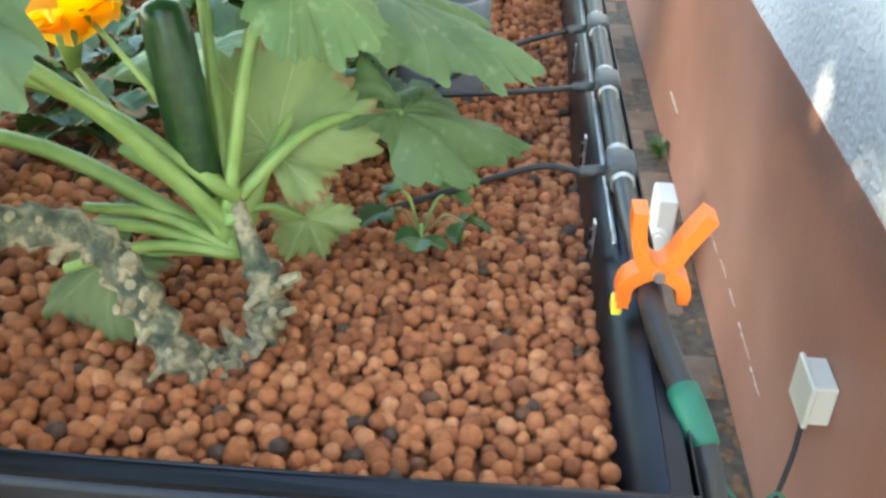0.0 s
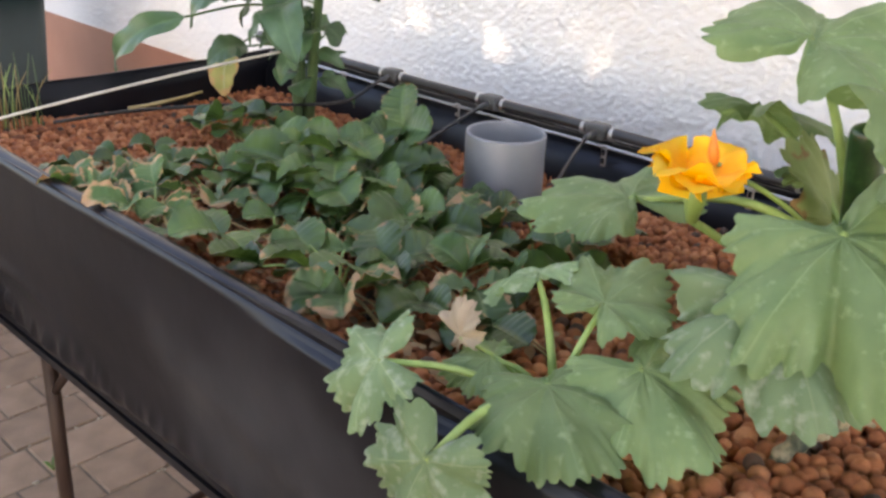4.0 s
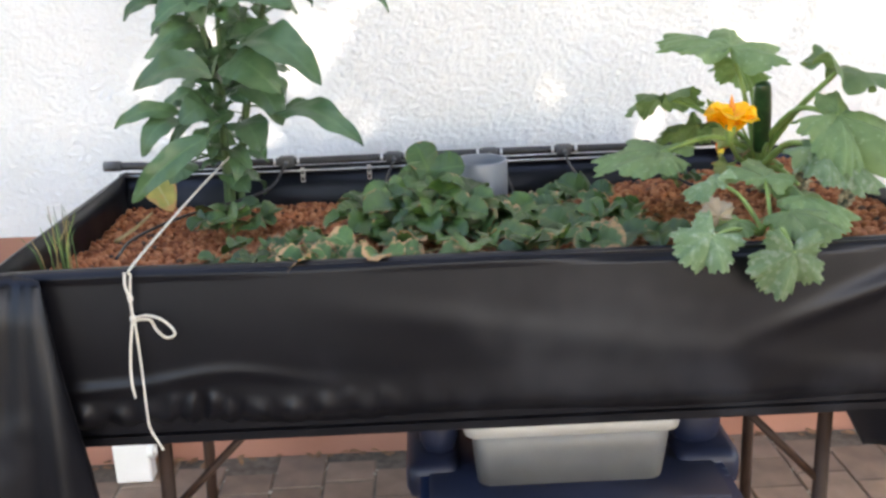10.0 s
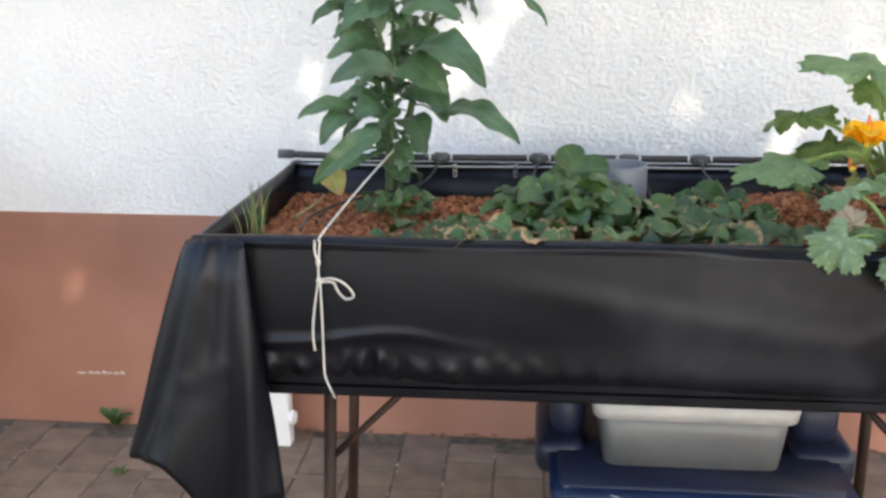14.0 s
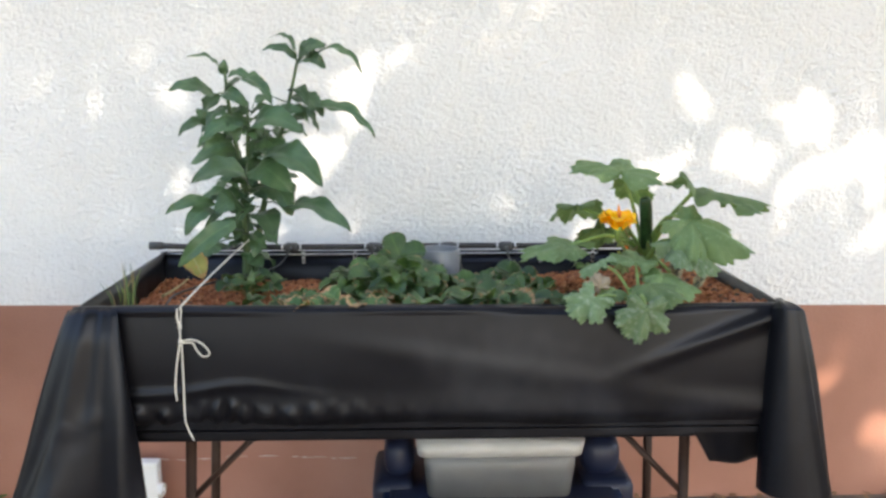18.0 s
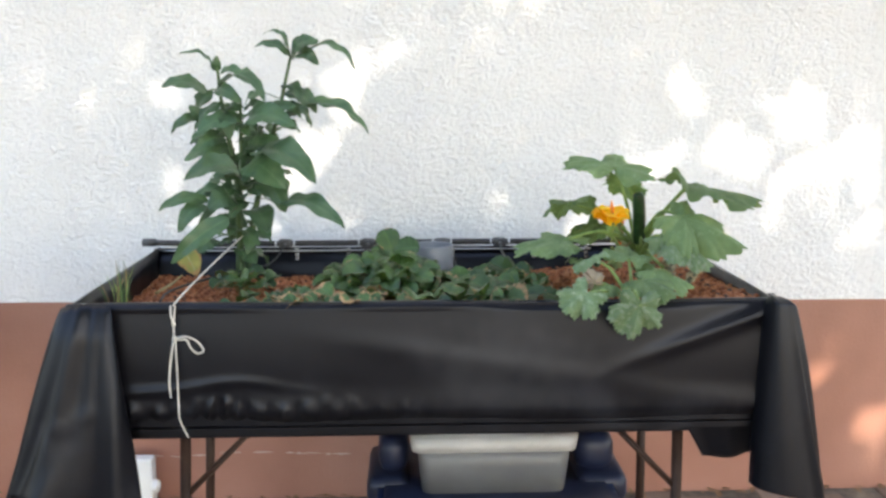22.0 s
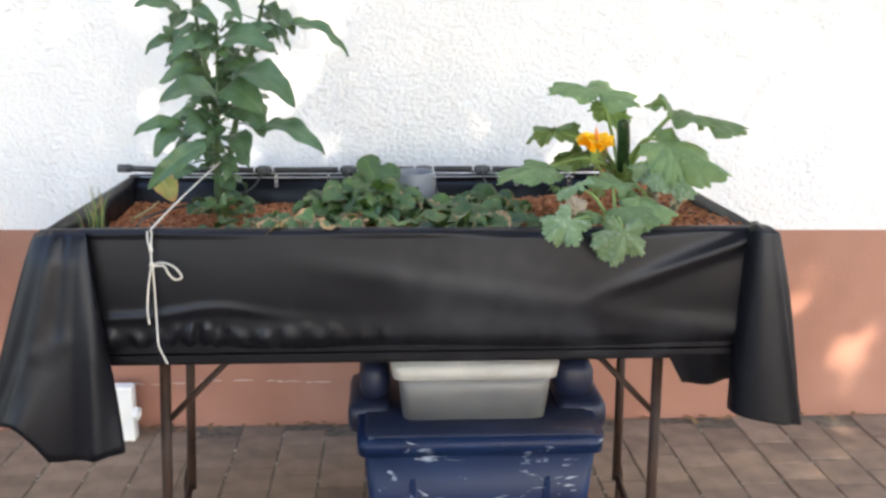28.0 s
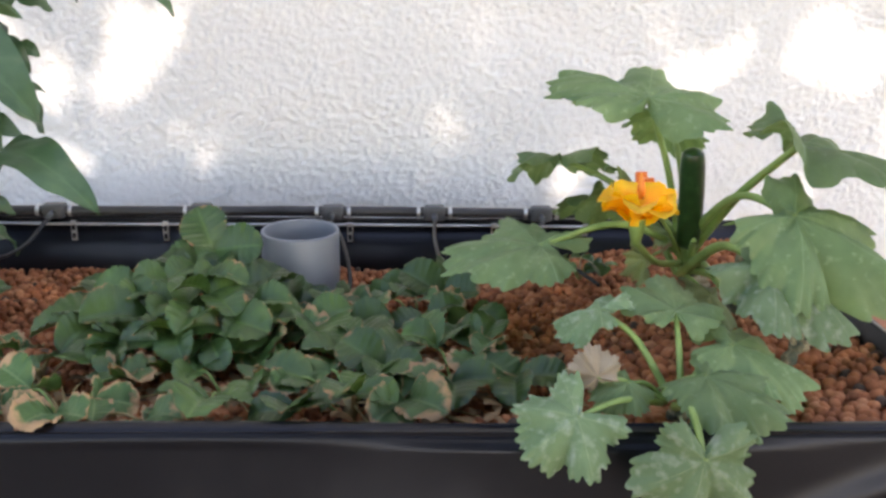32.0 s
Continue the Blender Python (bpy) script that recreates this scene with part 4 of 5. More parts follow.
child("tail", tube(spline([(0.279, SY, 1.050), (0.281, SY - 0.006, 0.959), (0.284, SY - 0.020, 0.869), (0.288, SY - 0.024, 0.842), (0.305, SY - 0.024, 0.800)], 5), 0.0024, 6), STRING, string, smooth=True)
for z, r in ((1.053, 0.0065), (1.092, 0.0055)):
    g = bmesh.new()
    bmesh.ops.create_icosphere(g, subdivisions=2, radius=r)
    for v in g.verts:
        v.co = Vector((0.277 + v.co.x, SY + v.co.y, z + v.co.z * 1.4))
    child("knot", g, STRING, string, smooth=True)


# ---- squash plant ----
def stalk(pts, r0, r1, mat, parent, name="leaf_stalk", n=6):
    ps = spline(pts, 6)
    rs = [r0 + (r1 - r0) * i / (len(ps) - 1) for i in range(len(ps))]
    return child(name, tube(ps, rs, n), mat, parent, smooth=True)


squash = thing("courgette_plant", (1.60, 0.49, 1.07), "courgette plant with a scarred stem, open flower and one fruit", "vegetable plant")
CROWN, NODE = Vector((1.585, 0.500, 1.165)), Vector((1.455, 0.085, 1.125))


def squash_leaf(att, tip, up, size, mat, root, seed, droop=0.22, cut=0.20, wave=0.065, arch=0.05, cup=0.12, label="", r=0.007, wide=1.0, base=0.62, side=0.90, even=1.0):
    att, root = Vector(att), Vector(root)
    q = random.Random(seed + 40)
    root = root + Vector((q.uniform(-0.012, 0.012), q.uniform(-0.014, 0.014), q.uniform(-0.025, 0.050) if root.z > 1.15 else 0.0))
    d = palmate_data(att, tip, up, size, 5, cut, droop, cup, wave, seed, wide=wide, base=base, side=side, even=even)
    lf = blade("leaf", *d, mat, squash, label)
    mid = root.lerp(att, 0.5) + Vector((0, 0, arch))
    stalk([root, mid, att - Vector((0, 0, 0.001))], r, r * 0.6, STALK, squash)
    return lf


squash_leaf((1.492, 0.460, 1.440), (1.530, 0.650, 1.482), (0.05, -0.45, 1), 0.178, SQUASH, CROWN, 1, arch=0.03, droop=0.10, wave=0.055, wide=0.98)
squash_leaf((1.548, 0.550, 1.392), (1.570, 0.650, 1.335), (0.10, -0.25, 0.9), 0.088, SQUASH, CROWN, 2, wave=0.06)
squash_leaf((1.385, 0.600, 1.318), (1.425, 0.785, 1.262), (-0.14, -0.28, 1.0), 0.160, SQUASH, CROWN, 7, arch=0.03, droop=0.10, wide=0.72, cut=0.30, wave=0.055)
squash_leaf((1.678, 0.338, 1.394), (1.892, 0.273, 1.334), (0.28, -0.04, 0.95), 0.222, SQUASH, CROWN, 3, cup=0.32, base=0.46, side=0.72, even=0.84, cut=0.34, arch=0.02, r=0.009, droop=0.10, wide=0.92, wave=0.060)
squash_leaf((1.640, 0.230, 1.322), (1.793, 0.118, 1.250), (0.20, -0.50, 0.84), 0.186, SQUASH, CROWN, 4, arch=0.05, r=0.008, wide=0.90, side=0.80, base=0.50, cut=0.36, wave=0.065)
squash_leaf((1.600, 0.195, 1.262), (1.712, 0.092, 1.208), (0.30, -0.40, 0.84), 0.128, SQUASH_SILVER, CROWN, 5, arch=0.04, r=0.009, cut=0.34)
squash_leaf((1.330, 0.395, 1.228), (1.170, 0.450, 1.220), (-0.05, -0.12, 1.0), 0.140, SQUASH, CROWN, 6, arch=0.04, r=0.007, droop=0.12, wave=0.05)
squash_leaf((1.475, 0.625, 1.240), (1.402, 0.775, 1.168), (0.40, -0.10, 0.85), 0.140, SQUASH, CROWN, 8, arch=0.03, wide=0.50, cut=0.30, droop=0.08, wave=0.06)
squash_leaf((1.532, 0.520, 1.225), (1.480, 0.545, 1.320), (1.0, 0.10, 0.35), 0.105, SQUASH_OLD, CROWN, 9, arch=0.0, droop=0.08, label="dull olive ageing leaf")
squash_leaf((1.530, 0.545, 1.155), (1.530, 0.575, 1.075), (0.9, 0.3, 0.2), 0.050, SQUASH_OLD, CROWN, 10, arch=0.01, r=0.004, wave=0.10, label="withered greyish leaf")
squash_leaf((1.598, 0.395, 1.148), (1.627, 0.328, 1.104), (0.50, -0.10, 0.85), 0.082, SQUASH_OLD, CROWN, 11, arch=0.0, r=0.005)
squash_leaf((1.376, 0.158, 1.218), (1.318, 0.205, 1.195), (-0.10, -0.22, 0.97), 0.072, SQUASH_SILVER, NODE, 13, arch=0.02, r=0.005, label="mildewed silvery leaf")
squash_leaf((1.468, 0.145, 1.222), (1.475, 0.22, 1.240), (0.05, -0.42, 0.88), 0.078, SQUASH, NODE, 14, arch=0.01, r=0.005, droop=0.05)
squash_leaf((1.482, 0.045, 1.180), (1.578, -0.035, 1.154), (0.12, -0.28, 0.95), 0.088, SQUASH, NODE, 15, arch=0.01, r=0.006)
squash_leaf((1.535, 0.115, 1.190), (1.652, 0.084, 1.160), (0.25, -0.20, 0.95), 0.104, SQUASH, NODE, 16, arch=0.02, r=0.006)
squash_leaf((1.322, -0.010, 1.158), (1.258, -0.045, 1.112), (-0.22, -0.70, 0.66), 0.078, SQUASH_SILVER, NODE, 17, arch=0.012, r=0.005, cut=0.34, label="mildewed silvery leaf over the rim")
squash_leaf((1.448, -0.072, 1.140), (1.428, -0.098, 1.036), (0.10, -0.95, 0.22), 0.088, SQUASH_SILVER, NODE, 18, arch=0.028, r=0.006, cut=0.32, label="mildewed silvery leaf hanging over the rim")
squash_leaf((1.395, 0.070, 1.160), (1.350, 0.030, 1.150), (-0.2, -0.5, 0.8), 0.052, SQUASH, NODE, 19, arch=0.01, r=0.004)
squash_leaf((1.358, 0.066, 1.170), (1.345, 0.070, 1.205), (-0.3, -0.8, 0.4), 0.038, DEAD, NODE, 20, arch=0.01, r=0.003, wave=0.12, label="dead papery cream leaf")

SCAR = material("scarred_stem", [(0.34, (0.048, 0.062, 0.044)), (0.48, (0.125, 0.128, 0.080)), (0.62, (0.36, 0.30, 0.19))], 62, 0.8, 0.6, fine=220)
SCAB = material("corky_scar", [(0.3, (0.22, 0.18, 0.11)), (0.7, (0.43, 0.37, 0.24))], 80, 0.85, 0.5)
rnd = random.Random(5)
stem_pts = spline([(1.600, 0.520, 1.150), (1.612, 0.528, 1.112), (1.632, 0.520, 1.088), (1.655, 0.498, 1.078), (1.672, 0.472, 1.095), (1.662, 0.440, 1.150), (1.655, 0.405, 1.202), (1.680, 0.355, 1.226), (1.704, 0.305, 1.222), (1.700, 0.250, 1.198), (1.672, 0.222, 1.160), (1.645, 0.205, 1.122), (1.62, 0.180, 1.085), (1.54, 0.12, 1.075), (1.455, 0.085, 1.110)], 8)
rs = [(0.0146 + 0.0034 * math.sin(i * 1.9) + rnd.uniform(-0.0015, 0.0015) + (0.002 if 16 < i < 60 else 0)) * (1.0 if i < 74 else max(0.55, 1 - 0.03 * (i - 74))) for i in range(len(stem_pts))]
child("main_stem", tube(stem_pts, rs, 10), SCAR, squash, "thick scarred grey-green stem", True)
for k in range(150):
    i = rnd.randrange(4, len(stem_pts) - 28)
    p = stem_pts[i]
    a = rnd.uniform(0, 6.28)
    dirv = Vector((math.cos(a), math.sin(a) * 0.6, math.sin(a * 1.7) * 0.7)).normalized()
    side = dirv.orthogonal().normalized() * rnd.uniform(-0.006, 0.006)
    out = rs[i] + rnd.uniform(0.002, 0.015)
    w0 = rnd.uniform(0.0035, 0.0065)
    g = tube([p + dirv * rs[i] * 0.5, p + dirv * (rs[i] * 0.5 + out) * 0.55 + side * 0.4, p + dirv * out + side], [w0, w0 * 0.8, w0 * rnd.uniform(0.3, 0.9)], 6)
    child("stalk_scar", g, SCAB, squash)
for e in ((1.60, 0.33, 1.172), (1.625, 0.36, 1.150), (1.59, 0.37, 1.190), (1.565, 0.40, 1.235)):
    e = Vector(e)
    stalk([CROWN + Vector((0.005, 0, -0.012)), CROWN.lerp(e, 0.5) + Vector((0.004, 0, 0.010)), e], 0.0065, 0.0045, STALK, squash, "bare_stalk")
child("stem_top", tube(spline([(1.600, 0.520, 1.140), (1.592, 0.508, 1.172), (1.580, 0.497, 1.205), (1.572, 0.492, 1.222)], 5), [0.0125 - 0.0006 * i for i in range(16)], 10), SCAR, squash, "", True)

FRUIT = material("courgette_skin", [(0.3, (0.008, 0.030, 0.008)), (0.55, (0.015, 0.050, 0.013)), (0.75, (0.035, 0.085, 0.025))], 70, 0.28, 0.03)
fp = [(1.578, 0.472, 1.205), (1.577, 0.468, 1.235), (1.574, 0.463, 1.285), (1.570, 0.458, 1.330), (1.568, 0.455, 1.350), (1.567, 0.454, 1.366)]
child("courgette", tube(spline(fp, 4), [0.0172 + 0.0026 * math.sin(min(1, i / 17) * 3.0) if i < 18 else 0.0172 * (1 - ((i - 17) / 3.03) ** 2) ** 0.5 + 0.0003 for i in range(21)], 16), FRUIT, squash, "glossy dark green courgette fruit", True)
child("fruit_stalk", tube([(1.583, 0.49, 1.165), (1.578, 0.472, 1.21)], [0.009, 0.013], 8), STALK, squash, smooth=True)
PETAL = leaf_material("squash_petal", (0.95, 0.58, 0.02), (0.97, 0.72, 0.07), (0.94, 0.62, 0.04), gloss=0.55, thin=0.45)
BUD = material("orange_bud", [(0.3, (0.80, 0.16, 0.03)), (0.7, (0.88, 0.34, 0.04))], 40, 0.5, 0.1)
FC = Vector((1.455, 0.318, 1.285))
for k in range(6):
    a = 6.283 * k / 6 + 0.3
    out = Vector((math.cos(a), math.sin(a), 0))
    d = ovate_data(FC + out * 0.006, FC + out * 0.062 + Vector((0, 0, 0.036 + 0.012 * math.sin(k * 2.3))), out * -1 + Vector((0, 0, 0.8)), 0.094, 0.16, 0.35, 0.06, 0.6, k, 12, 8, 3, 0.16)
    blade("petal", *d, PETAL, squash, "crumpled orange-yellow petal")
child("flower_base", tube([FC - Vector((0, 0, 0.03)), FC, FC + Vector((0, 0, 0.012))], [0.006, 0.013, 0.012], 10), STALK, squash, smooth=True)
child("flower_bud", tube(spline([(1.462, 0.335, 1.318), (1.460, 0.332, 1.336), (1.458, 0.330, 1.356)], 4), [0.004, 0.005, 0.006, 0.006, 0.0055, 0.0045, 0.0035, 0.002, 0.001], 9), BUD, squash, "closed orange-red flower bud", True)
stalk([CROWN, (1.52, 0.42, 1.26), (1.462, 0.335, 1.320)], 0.004, 0.003, STALK, squash, "bud_stalk")
stalk([CROWN, (1.51, 0.40, 1.20), FC - Vector((0, 0, 0.028))], 0.006, 0.005, STALK, squash, "flower_stalk")

# ---- pepper plant ----
pepper = thing("pepper_plant", (0.325, 0.68, 1.06), "tall dark-leaved pepper plant tied with string", "vegetable plant")
STEMS = ([(0.327, 0.672, 1.03), (0.324, 0.67, 1.215), (0.320, 0.66, 1.416), (0.292, 0.65, 1.594), (0.278, 0.65, 1.750)],
         [(0.314, 0.690, 1.03), (0.325, 0.68, 1.287), (0.340, 0.66, 1.469), (0.346, 0.65, 1.646)],
         [(0.336, 0.690, 1.03), (0.367, 0.69, 1.248), (0.412, 0.68, 1.431), (0.463, 0.68, 1.609), (0.501, 0.68, 1.767)])
for pts in STEMS:
    stalk(pts, 0.0122, 0.0045, STALK_DARK, pepper, "stem", 8)
STEM_PTS = [p for pts in STEMS for p in spline(pts, 10)]
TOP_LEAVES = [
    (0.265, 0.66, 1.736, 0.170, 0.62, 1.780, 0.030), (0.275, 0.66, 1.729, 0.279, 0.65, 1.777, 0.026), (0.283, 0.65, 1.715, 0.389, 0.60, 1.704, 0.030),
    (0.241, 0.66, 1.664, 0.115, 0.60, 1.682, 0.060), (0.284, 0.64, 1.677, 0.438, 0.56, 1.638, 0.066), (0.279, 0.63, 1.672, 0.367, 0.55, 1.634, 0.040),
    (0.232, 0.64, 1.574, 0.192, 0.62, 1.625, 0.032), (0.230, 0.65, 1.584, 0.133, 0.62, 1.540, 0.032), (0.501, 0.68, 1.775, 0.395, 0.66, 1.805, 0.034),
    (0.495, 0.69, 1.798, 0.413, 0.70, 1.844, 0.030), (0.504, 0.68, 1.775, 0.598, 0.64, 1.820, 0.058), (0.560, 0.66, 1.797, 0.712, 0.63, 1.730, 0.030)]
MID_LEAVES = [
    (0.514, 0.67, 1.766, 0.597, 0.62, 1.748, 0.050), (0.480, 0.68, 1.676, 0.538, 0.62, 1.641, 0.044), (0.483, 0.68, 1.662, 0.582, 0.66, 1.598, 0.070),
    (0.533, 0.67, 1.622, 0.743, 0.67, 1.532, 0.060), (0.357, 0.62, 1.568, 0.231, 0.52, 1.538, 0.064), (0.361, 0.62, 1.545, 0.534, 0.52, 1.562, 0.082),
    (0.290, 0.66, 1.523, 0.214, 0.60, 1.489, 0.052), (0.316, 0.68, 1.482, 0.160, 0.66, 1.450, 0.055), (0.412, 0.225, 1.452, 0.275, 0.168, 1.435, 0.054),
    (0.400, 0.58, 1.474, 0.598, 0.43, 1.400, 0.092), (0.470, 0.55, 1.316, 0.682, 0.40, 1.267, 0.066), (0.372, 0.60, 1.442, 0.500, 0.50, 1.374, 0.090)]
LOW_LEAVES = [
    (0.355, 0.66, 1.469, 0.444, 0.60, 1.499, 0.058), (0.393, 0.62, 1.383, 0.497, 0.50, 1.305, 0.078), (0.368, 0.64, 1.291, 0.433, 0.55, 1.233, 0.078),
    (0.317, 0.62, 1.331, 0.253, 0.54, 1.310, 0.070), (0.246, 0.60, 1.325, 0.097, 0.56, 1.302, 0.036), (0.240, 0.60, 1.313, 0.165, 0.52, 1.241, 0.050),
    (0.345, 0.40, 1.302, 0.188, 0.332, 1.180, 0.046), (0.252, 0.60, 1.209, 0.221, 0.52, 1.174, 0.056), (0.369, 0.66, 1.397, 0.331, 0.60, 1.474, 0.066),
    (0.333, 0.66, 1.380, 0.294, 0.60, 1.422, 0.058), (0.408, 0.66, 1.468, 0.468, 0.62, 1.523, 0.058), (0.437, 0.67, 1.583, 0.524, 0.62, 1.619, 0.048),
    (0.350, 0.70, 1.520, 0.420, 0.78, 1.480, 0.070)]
rnd = random.Random(11)
n_leaf = 0
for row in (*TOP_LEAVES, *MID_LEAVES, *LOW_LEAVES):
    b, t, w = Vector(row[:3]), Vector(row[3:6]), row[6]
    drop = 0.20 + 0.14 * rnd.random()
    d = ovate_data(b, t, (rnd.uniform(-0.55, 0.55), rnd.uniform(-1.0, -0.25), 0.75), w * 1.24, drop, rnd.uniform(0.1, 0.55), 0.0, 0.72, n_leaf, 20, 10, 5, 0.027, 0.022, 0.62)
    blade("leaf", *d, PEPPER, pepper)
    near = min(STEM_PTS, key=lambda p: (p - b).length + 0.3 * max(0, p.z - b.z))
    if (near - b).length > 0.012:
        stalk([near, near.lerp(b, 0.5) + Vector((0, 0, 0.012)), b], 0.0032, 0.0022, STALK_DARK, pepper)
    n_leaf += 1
for k in range(92):
    p = rnd.choice([q for q in STEM_PTS if 1.13 < q.z < 1.66])
    a = rnd.uniform(0, 6.28)
    b = p + Vector((math.cos(a), math.sin(a), 0.3)) * rnd.uniform(0.012, 0.075) * (1.0 if p.z > 1.25 else 0.45)
    t = b + Vector((math.cos(a), math.sin(a), rnd.uniform(-1.1, 0.3))) * rnd.uniform(0.035, 0.095)
    d = ovate_data(b, t, (rnd.uniform(-0.5, 0.5), -0.7, 0.8), rnd.uniform(0.026, 0.060), 0.2, rnd.uniform(0.1, 0.6), 0.0, 0.70, 50 + k, 10, 6, 4, 0.05)
    blade("leaf", *d, PEPPER, pepper)
    stalk([p, p.lerp(b, 0.5), b], 0.002, 0.0016, STALK_DARK, pepper)
d = ovate_data((0.150, 0.62, 1.175), (0.205, 0.57, 1.095), (0.3, -0.8, 0.4), 0.075, 0.1, 0.2, 0.0, 0.75, 3)
blade("old_leaf", *d, PEPPER_OLD, pepper, "yellowing leaf touching the pebbles")
stalk([(0.325, 0.675, 1.20), (0.22, 0.65, 1.22), (0.150, 0.62, 1.175)], 0.003, 0.002, STALK_DARK, pepper)


# ---- pebble surface ----
def bed_z(x, y):
    """Height of the pebble fill."""
    return 1.048 + 0.045 * (1 - np.clip(y / 0.5, 0, 1)) ** 1.3 + 0.058 * np.clip((x - 1.15) / 0.6, 0, 1) * (0.6 + 0.4 * np.clip(y / 0.5, 0, 1)) + 0.006 * np.sin(7 * x + 2) * np.sin(9 * y)


# ---- strawberry plants ----
def trifoliate(base, hub, facing, size, mat, parent, seed, tilt=0.5):
    """A long-stalked leaf of three toothed leaflets."""
    r = random.Random(seed)
    base, hub = Vector(base), Vector(hub)
    parts = []
    f = Vector((math.cos(facing), math.sin(facing), 0))
    dry_leaf = mat is STRAW_DRY
    for k, da in enumerate((0.0, 1.45, -1.45)):
        a = facing + da + r.uniform(-0.2, 0.2)
        dirv = Vector((math.cos(a), math.sin(a), r.uniform(-0.35, 0.55) if size > 0.066 else r.uniform(-0.55, 0.40)))
        ln = size * (1.0 if k == 0 else 0.88) * r.uniform(0.9, 1.2)
        up = Vector((-math.cos(a) * 0.35, -math.sin(a) * 0.35 - 0.30, 1)) + Vector((r.uniform(-0.5, 0.5), r.uniform(-0.5, 0.5), 0))
        parts.append(ovate_data(hub, hub + dirv.normalized() * ln, up, ln * r.uniform(0.80, 0.96), 0.04 + 0.14 * r.random(), 0.45 + 0.55 * r.random(), 0.040, 1.24, seed * 3 + k, 26, 10, 7, 0.050 if dry_leaf else 0.014, 0.020, 0.42))
    lf = blade("leaf", *join_data(parts), mat, parent)
    stalk([base, base.lerp(hub, 0.55) + Vector((0, 0, 0.015)), hub], 0.0022, 0.0016, STALK if seed % 3 else RUNNER, parent)
    return lf


PATCHES = [  # x, y, spread, leaves, height, leaf size, share of scorched leaves
    (0.8, 0.39, 0.15, 30, 0.102, 0.064, 0.03),
    (0.98, 0.43, 0.11, 8, 0.068, 0.065, 0.15),
    (0.62, 0.26, 0.1, 5, 0.04, 0.053, 0.45),
    (0.355, 0.5, 0.08, 9, 0.048, 0.046, 0.05),
    (0.45, 0.24, 0.08, 5, 0.029, 0.042, 0.25),
    (0.72, 0.1, 0.12, 6, 0.036, 0.056, 0.85),
    (1.06, 0.16, 0.1, 8, 0.052, 0.06, 0.5),
    (0.9, 0.18, 0.1, 4, 0.036, 0.055, 0.55),
    (1.2, 0.24, 0.09, 6, 0.044, 0.053, 0.3),
    (1.15, 0.46, 0.1, 7, 0.052, 0.065, 0.25),
    (0.56, 0.11, 0.09, 5, 0.029, 0.048, 0.6),
]
rnd = random.Random(21)
seed = 100
for px, py, spread, count, hgt, size, dry in PATCHES:
    bz = float(bed_z(px, py))
    plant = thing("strawberry_plant", (px, py, bz), "low strawberry plant with brown-edged leaves" if dry > 0.3 else "low dark green strawberry plant", "strawberry plant", "strawberries in the bed")
    child("runner_crown", tube([(px, py, bz - 0.03), (px, py, bz + 0.02)], [0.012, 0.009], 8), RUNNER, plant, smooth=True)
    for k in range(count):
        a = k * 2.399 + rnd.uniform(-0.3, 0.3)
        r = spread * math.sqrt((k + 0.6) / count)
        hx, hy = px + r * math.cos(a), min(0.79, max(0.062, py + r * math.sin(a)))
        hz = float(bed_z(hx, hy)) + hgt * (1.05 - 0.65 * (r / spread) ** 1.5) * rnd.uniform(0.7, 1.15) + 0.008
        trifoliate((px + 0.2 * r * math.cos(a), py + 0.2 * r * math.sin(a), bz + 0.005), (hx, hy, hz), a + rnd.uniform(-0.5, 0.5), size * rnd.uniform(0.85, 1.35), STRAW_DRY if rnd.random() < dry else STRAW, plant, seed)
        seed += 1
    if dry > 0.2:
        for k in range(5):
            a = rnd.uniform(0, 6.28)
            stalk([(px, py, bz + 0.012), (px + 0.08 * math.cos(a), max(0.06, py + 0.06 * math.sin(a)), bz + 0.02), (px + 0.17 * math.cos(a), min(0.8, max(0.06, py + 0.12 * math.sin(a))), bz + 0.004)], 0.0016, 0.0012, RUNNER, plant, "runner", 5)
lone = thing("strawberry_plant", (0.80, 0.52, 1.05), "single tall strawberry leaf before the back rim", "strawberry plant", "strawberries in the bed")
hub = Vector((0.822, 0.505, 1.180))
lone_parts = [ovate_data(hub, hub + Vector(d), u, w, 0.06, 0.35, 0.045, 1.24, 901 + k, 24, 10, 8, 0.02, 0.03, 0.48)
              for k, (d, u, w) in enumerate((((-0.030, 0.03, 0.064), (0.1, -1, 0.35), 0.076), ((0.082, -0.02, 0.016), (0.1, -0.8, 0.6), 0.074), ((-0.066, -0.03, -0.020), (-0.2, -0.8, 0.6), 0.068)))]
blade("leaf", *join_data(lone_parts), STRAW, lone)
stalk([(0.80, 0.50, 1.055), (0.805, 0.50, 1.13), hub], 0.0024, 0.0018, STALK, lone)
small = thing("strawberry_plant", (1.44, 0.64, 1.08), "small dark strawberry seedling in the pebbles", "strawberry plant", "strawberries in the bed")
for k in range(5):
    trifoliate((1.44, 0.64, 1.085), (1.44 + 0.04 * math.cos(k * 1.3), 0.645 + 0.04 * math.sin(k * 1.3), 1.108 + 0.004 * k), k * 1.3, 0.027, STRAW, small, 950 + k)

twig = tagged(obj("dry_twig", tube(spline([(0.125, 0.385, 1.082), (0.150, 0.46, 1.092), (0.165, 0.54, 1.104)], 4), [0.0055, 0.005, 0.0042, 0.0046, 0.004, 0.0036, 0.0032, 0.0028, 0.002], 7), RUNNER, smooth=True), "short dry twig lying on the pebbles", "twig")

